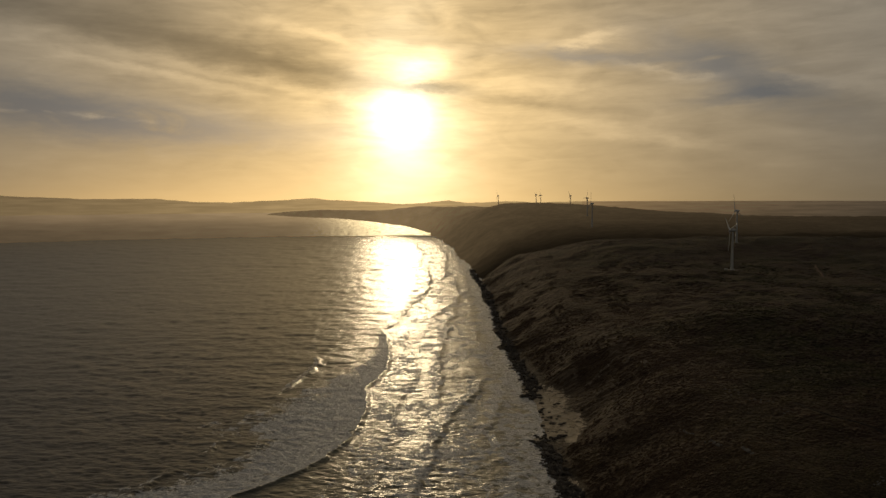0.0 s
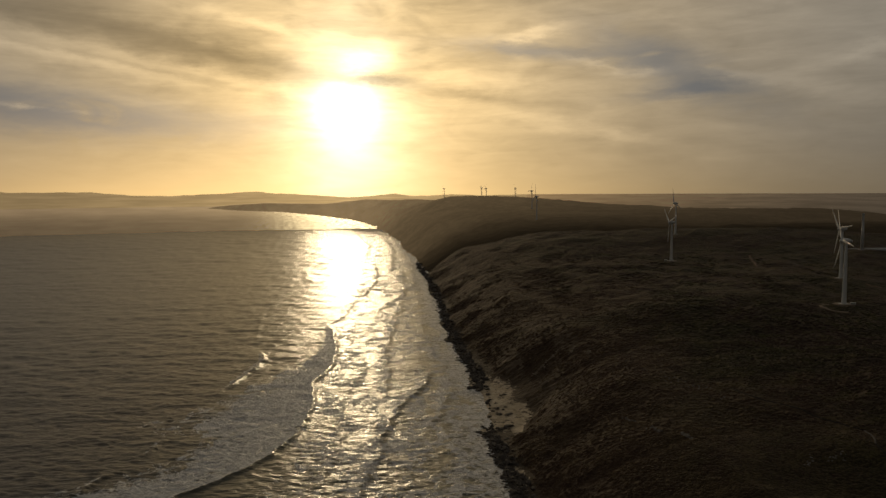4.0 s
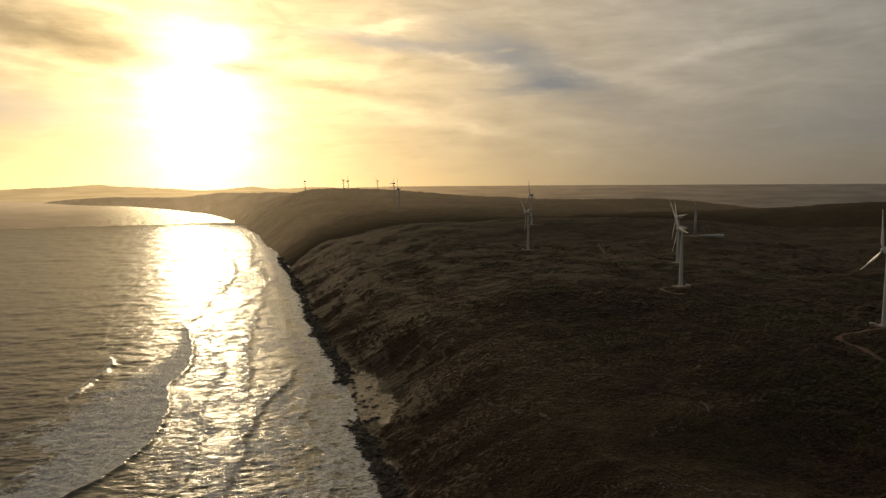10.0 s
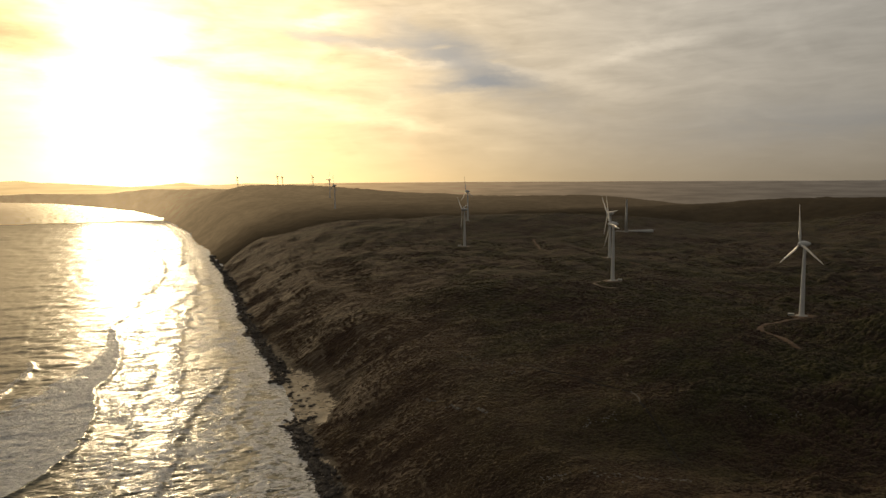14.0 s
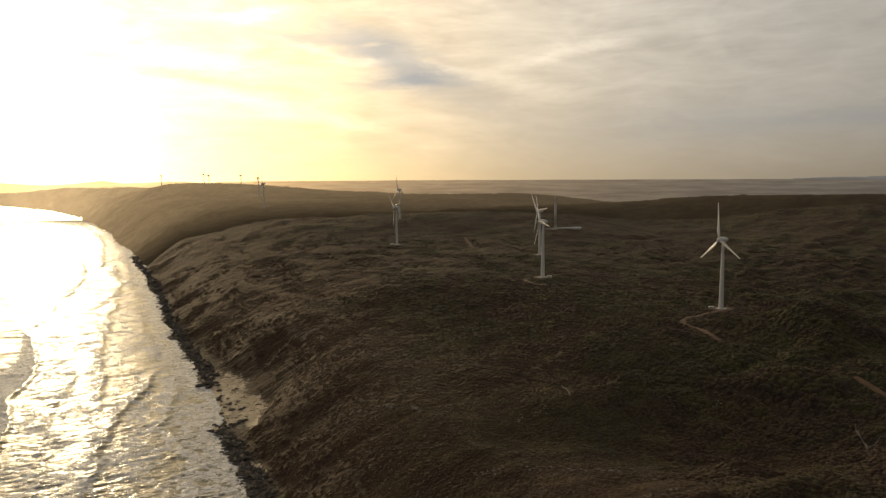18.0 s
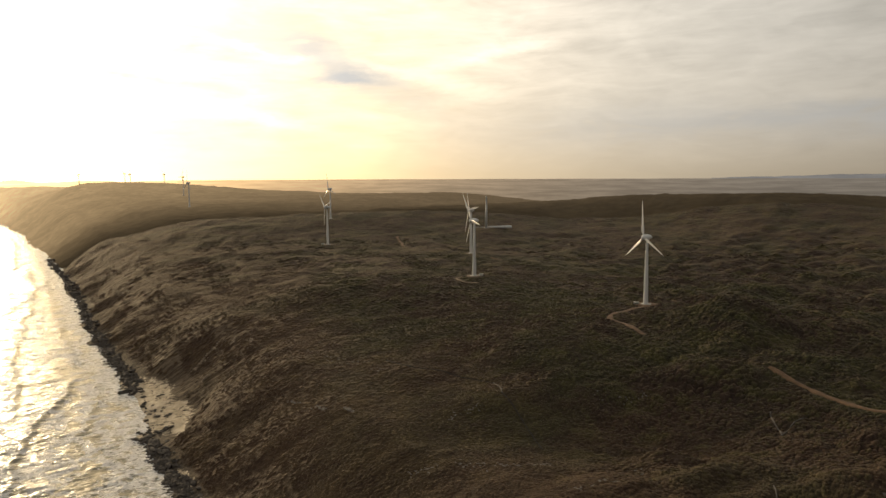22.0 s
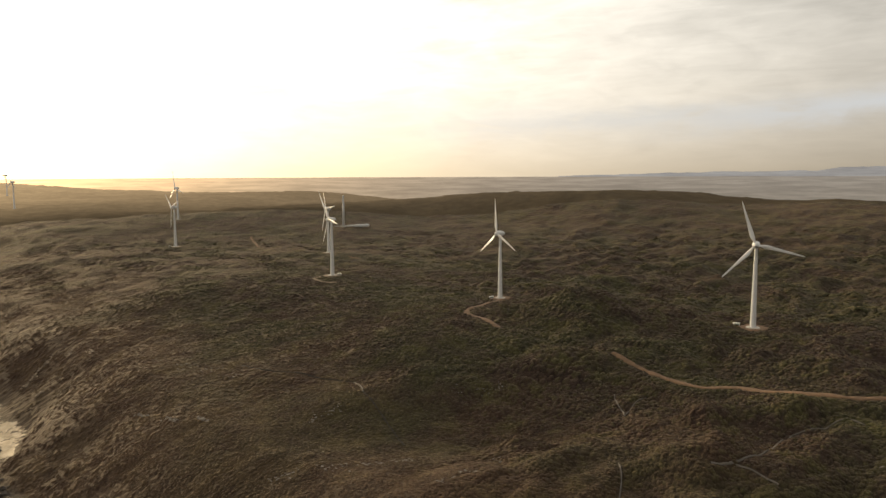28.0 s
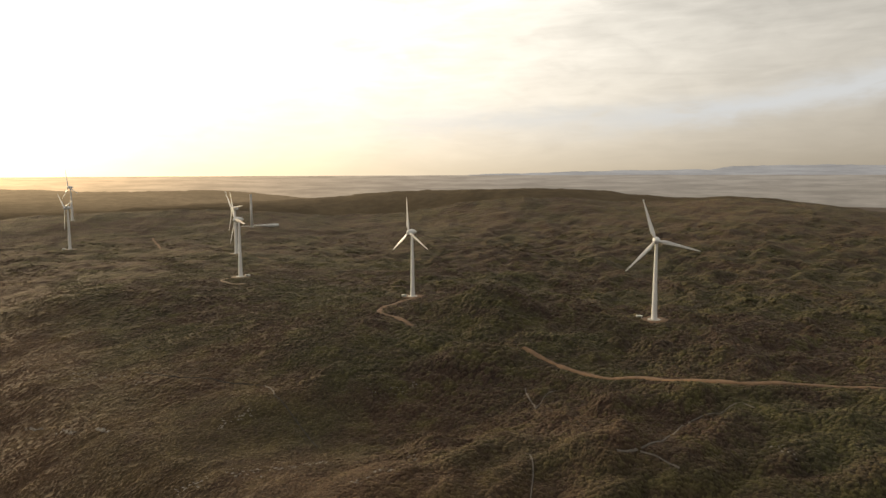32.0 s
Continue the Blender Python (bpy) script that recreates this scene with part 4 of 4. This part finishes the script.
def keep(xy, radius):
    x, y = xy[:, 0], xy[:, 1]
    s = inland(x, y)
    beach = 14 + 20 * smooth(y, 520, 580) * (1 - smooth(y, 690, 750))
    ok = (s > beach + 4) & ((np.hypot(x, y) < 1250 + 350 * rng.uniform(size=len(x))) | (s > 150 + 60 * rng.uniform(size=len(x))))
    bare_rock = smooth(s, 14, 30) * (1 - smooth(s, 70, 125)) * smooth(fbm(x / 26, y / 90, 31, 4), 0.50, 0.66)
    ok &= rng.uniform(size=len(x)) > 0.75 * bare_rock
    for width, _, _, line in TRACKS:
        ok &= polyline_far(x, y, line) > width * 0.5 + np.maximum(0.4 if width > 3 else 0.0, 0.6 * radius) + 0.8 * (rng.uniform(size=len(x)) - 0.35)
    for az, dist, *_ in [*TURBINES.values(), BARE_TOWER]:
        cx, cy = polar(az, dist)
        ok &= np.hypot(x - cx, y - cy) > 10 + 0.8 * radius
    return ok


# distance and azimuth range, count, smallest and largest canopy radius
STANDS = [
    (205, 330, 6, 42, 10500, 0.7, 1.6), (205, 330, 40, 92, 12500, 0.8, 2.1), (330, 450, 6, 42, 12500, 0.8, 1.7), (330, 450, 40, 92, 13500, 0.9, 2.4),
    (450, 680, 5, 44, 13500, 1.1, 2.2), (450, 680, 42, 92, 14500, 1.3, 3.1), (680, 980, 2, 46, 11500, 1.6, 3.2), (680, 980, 44, 92, 11000, 1.8, 3.9),
    (980, 1400, -1, 92, 12500, 2.7, 5.4),
]
for d0, d1, az0, az1, count, r0, r1 in STANDS:
    xy = scatter(d0, d1, count, az0, az1)
    xy = xy[rng.uniform(size=len(xy)) > smooth(np.hypot(xy[:, 0], xy[:, 1]), 1000, 1500)]
    big = fbm(xy[:, 0] / 30, xy[:, 1] / 30, 141, 3)
    radius = r0 + (r1 - r0) * np.clip(rng.beta(1.6, 3, len(xy)) * 0.7 + (big - 0.35) * 0.9, 0, 1)
    ok = keep(xy, radius)
    xy, radius = xy[ok], radius[ok]
    co, fa = domes(xy, radius, radius ** 0.8 * rng.uniform(0.4, 0.75, len(xy)) * (1 - 0.7 * smooth(np.hypot(xy[:, 0], xy[:, 1]), 600, 1000)) * (0.45 + 0.55 * smooth(inland(xy[:, 0], xy[:, 1]), 120, 260)), int(d0 + az0), d0 > 320)
    tagged(new("heath", mesh_from("heath", co, fa, HEATH)), "dense low coastal heath shrubs in olive and brown", "shrubs", kind="stuff")


# ---- tracks, pads, outcrops, rocks ----
def strip(name, width, mat, label, line, seed):
    """A track laid on the land, with a worn, uneven edge and a raised crown."""
    pts = []
    for (ax, ay), (bx, by) in zip(line, line[1:]):
        n = max(2, int(math.hypot(bx - ax, by - ay) / 2.0))
        pts += [(ax + (bx - ax) * k / n, ay + (by - ay) * k / n) for k in range(n)]
    pts = np.array(pts + [line[-1]], float)
    for _ in range(6):
        pts[1:-1] = 0.5 * pts[1:-1] + 0.25 * (pts[:-2] + pts[2:])
    d = np.gradient(pts, axis=0)
    d /= np.linalg.norm(d, axis=1)[:, None] + 1e-9
    side = np.stack([-d[:, 1], d[:, 0]], -1)
    along = np.arange(len(pts)) * 2.0
    half = width * 0.5 * (0.55 + 0.55 * vnoise(along / 7, 0 * along, seed) + 0.35 * vnoise(along / 2.3, 0 * along, seed + 50))
    rows = []
    for q, up in ((-1, -0.3), (-0.92, 0.3), (-0.4, 0.42), (0, 0.46), (0.4, 0.42), (0.92, 0.3), (1, -0.3)):
        p = pts + side * (q * half)[:, None]
        rows.append(np.c_[p, height(p[:, 0], p[:, 1]) + up])
    co = np.stack(rows, 1).reshape(-1, 3)
    ob = new(name, mesh_from(name, co, grid_faces(len(pts), 7), mat))
    return tagged(ob, label, "track" if width > 3 else "footpath", kind="structure")


for k, (width, mat, label, line) in enumerate(TRACKS):
    strip("road" if width > 3 else "path", width if width > 3 else 0.8 * width, mat, label, line, 200 + k)


def gravel_pad(key, radius, mat, label):
    az, dist, base, *_ = TURBINES[key]
    cx, cy = polar(az, dist)
    ang = np.linspace(0, 2 * np.pi, 49)[:-1]
    rad = radius * (0.75 + 0.5 * fbm(3 * np.cos(ang) + 9, 3 * np.sin(ang) + 9, 211, 3))
    rows = [np.c_[cx + f * rad * np.cos(ang), cy + f * rad * np.sin(ang)] for f in (0.2, 0.6, 0.97, 1.0)]
    co = [np.c_[p, np.maximum(height(p[:, 0], p[:, 1]), base - 3) + up] for p, up in zip(rows, (0.3, 0.3, 0.25, -0.4))]
    ob = new("gravel_pad", mesh_from("gravel_pad", np.concatenate(co), grid_faces(4, 48, True), mat))
    tagged(ob, label, "gravel pad", kind="structure")


gravel_pad("e", 13, DIRT, "cleared orange gravel pad round a turbine foot")
gravel_pad("d", 12, DIRT, "cleared orange gravel pad round a turbine foot")
gravel_pad("c", 10, GRAVEL, "pale gravel pad round a turbine foot")
gravel_pad("b", 9, GRAVEL, "pale gravel pad round a turbine foot")
gravel_pad("a", 9, GRAVEL, "pale gravel pad round a turbine foot")


def boulder_arrays(places, sizes, seed, flat=0.55):
    """Rough angular stones, joined into arrays."""
    r = np.random.default_rng(seed)
    bm = bmesh.new()
    bmesh.ops.create_icosphere(bm, subdivisions=1, radius=1)
    bm.verts.ensure_lookup_table()
    tv = np.array([v.co[:] for v in bm.verts])
    tf = np.array([[v.index for v in f.verts] for f in bm.faces])
    bm.free()
    n = len(places)
    v = tv[None] * (1 + r.normal(0, 0.2, (n, len(tv), 1))) * (sizes[:, None] * r.uniform(0.7, 1.3, (n, 3)) * np.array([1, 1, flat]))[:, None, :]
    a = r.uniform(0, 6.28, n)
    c, s = np.cos(a)[:, None], np.sin(a)[:, None]
    x_, y_ = v[..., 0] * c - v[..., 1] * s, v[..., 0] * s + v[..., 1] * c
    z_ = np.maximum(height(places[:, 0], places[:, 1]), -0.4)
    co = np.stack([x_ + places[:, :1], y_ + places[:, 1:], v[..., 2] + z_[:, None]], -1).reshape(-1, 3)
    return co, (tf[None] + (np.arange(n) * len(tv))[:, None, None]).reshape(-1, 3)


def stone_mesh(name, mat, seed):
    """One rough, cracked block of rock about a metre across."""
    bm = bmesh.new()
    bmesh.ops.create_icosphere(bm, subdivisions=2, radius=1)
    for v in bm.verts:
        p = v.co * 1.3 + Vector((seed * 3.1, 0, 0))
        v.co *= 0.8 + 0.5 * noise.noise(p) + 0.22 * noise.noise(p * 2.7)
        v.co.z = max(v.co.z, -0.45)
        v.co.z = round(v.co.z * 3.5) / 3.5 * 0.5 + v.co.z * 0.5
    me = bpy.data.meshes.new(name)
    bm.to_mesh(me)
    bm.free()
    me.materials.append(mat)
    return me


STONES = {}


def outcrop(x0, y0, long, turn, mat, label, name, seed, count=6, flat=0.5, size=1.4, spread=0.09):
    """A ledge of rock: blocks set along a line, each a part of its own."""
    r = np.random.default_rng(seed)
    if mat.name not in STONES:
        STONES[mat.name] = [stone_mesh("stone", mat, 3 * k + len(STONES)) for k in range(6)]
    top = new(name)
    top.location = (x0, y0, max(float(height(x0, y0)), -0.3))
    c, s = math.cos(radians(turn)), math.sin(radians(turn))
    for k in range(count):
        u, v = (k + r.uniform(0.1, 0.9)) / count * long - long / 2, r.normal(0, spread) * long
        dx, dy = u * c - v * s, u * s + v * c
        ob = new("stone", STONES[mat.name][int(r.integers(6))])
        ob.parent = top
        g = size * r.uniform(0.6, 1.35)
        ob.location = (dx, dy, max(float(height(x0 + dx, y0 + dy)), -0.5) - top.location.z + 0.1 * g)
        ob.rotation_euler = (r.normal(0, 0.12), r.normal(0, 0.12), radians(turn) + r.normal(0, 0.5))
        ob.scale = (g * r.uniform(1.0, 1.9), g * r.uniform(0.7, 1.1), g * flat * r.uniform(0.7, 1.4))
    return tagged(top, label, "rock outcrop", name + "s")


PALE = "pale limestone ledge breaking through the heath"
for k, (x0, y0, long, turn) in enumerate([(144, 466, 14, 110), (151, 435, 16, 100), (162, 411, 11, 100), (185, 555, 10, 80), (195, 519, 22, 110), (203, 491, 16, 120), (208, 464, 12, 100),
        (295, 323, 12, -20), (309, 317, 14, -30), (321, 315, 8, 60), (162, 309, 16, -40), (181, 293, 18, -40), (197, 284, 14, -40), (208, 273, 12, -40),
        (212, 228, 9, -60), (201, 231, 9, -20), (207, 355, 10, 30), (220, 355, 12, 10), (324, 88, 9, 50), (239, 239, 10, 20), (331, 95, 7, 80)]):
    outcrop(x0, y0, long, turn, LIMESTONE, PALE, "limestone_outcrop", 300 + k, 13, 0.5, 1.05 if k < 3 else 0.7, 0.05 if k < 3 else 0.16)
for k, (x0, y0, long, turn) in enumerate([(121, 685, 16, 40), (130, 690, 18, 50), (139, 695, 20, 45), (153, 680, 14, 60), (164, 657, 12, 70), (118, 640, 9, 40)]):
    outcrop(x0, y0, long, turn, CLIFF, "weathered brown rock face on the sea cliff", "cliff_outcrop", 340 + k, 12, 0.4, 1.6)
DARK_REEF = "dark wet reef rock awash at the shoreline"
for k, (x0, y0, long, turn, size) in enumerate([(58, 690, 14, 20, 3.0), (62, 682, 10, 60, 2.6), (45, 1010, 18, 80, 3.2), (40, 1080, 14, 90, 3.0), (62, 540, 22, 80, 3.0), (66, 515, 20, 95, 3.0), (64, 485, 22, 90, 3.0),
        (70, 720, 18, 110, 3.0), (66, 745, 20, 100, 3.0), (63, 775, 22, 95, 3.2), (60, 810, 24, 95, 3.2), (57, 850, 26, 95, 3.2), (72, 565, 14, 50, 2.2), (80, 600, 8, 20, 1.3), (66, 640, 8, 70, 1.6), (82, 655, 7, 10, 1.2), (48, 1180, 22, 95, 3.2), (40, 1300, 24, 95, 3.4), (70, 455, 20, 90, 3.0), (38, 1420, 26, 100, 3.6), (30, 1560, 28, 100, 3.8)]):
    outcrop(x0, y0, long, turn, ROCK, DARK_REEF, "shore_rock", 360 + k, 7, 0.6, size)
n = 2600
yy = 420 + 1500 * rng.uniform(0, 1, n) ** 1.6
ss = rng.normal(5, 3.5, n)
xx = np.interp(yy, COAST_Y, COAST_X) + ss
thin = (smooth(yy, 555, 580) * (1 - smooth(yy, 670, 700)) > rng.uniform(0, 1.08, n))
p = np.stack([xx, yy], -1)[~thin]
co, fa = boulder_arrays(p, rng.uniform(0.5, 2.3, len(p)) * (0.8 + p[:, 1] / 1800), 401, 0.6)
tagged(new("boulders", mesh_from("boulders", co, fa, ROCK, False)), "dark boulders strewn along the foot of the cliff", "boulders", kind="stuff")
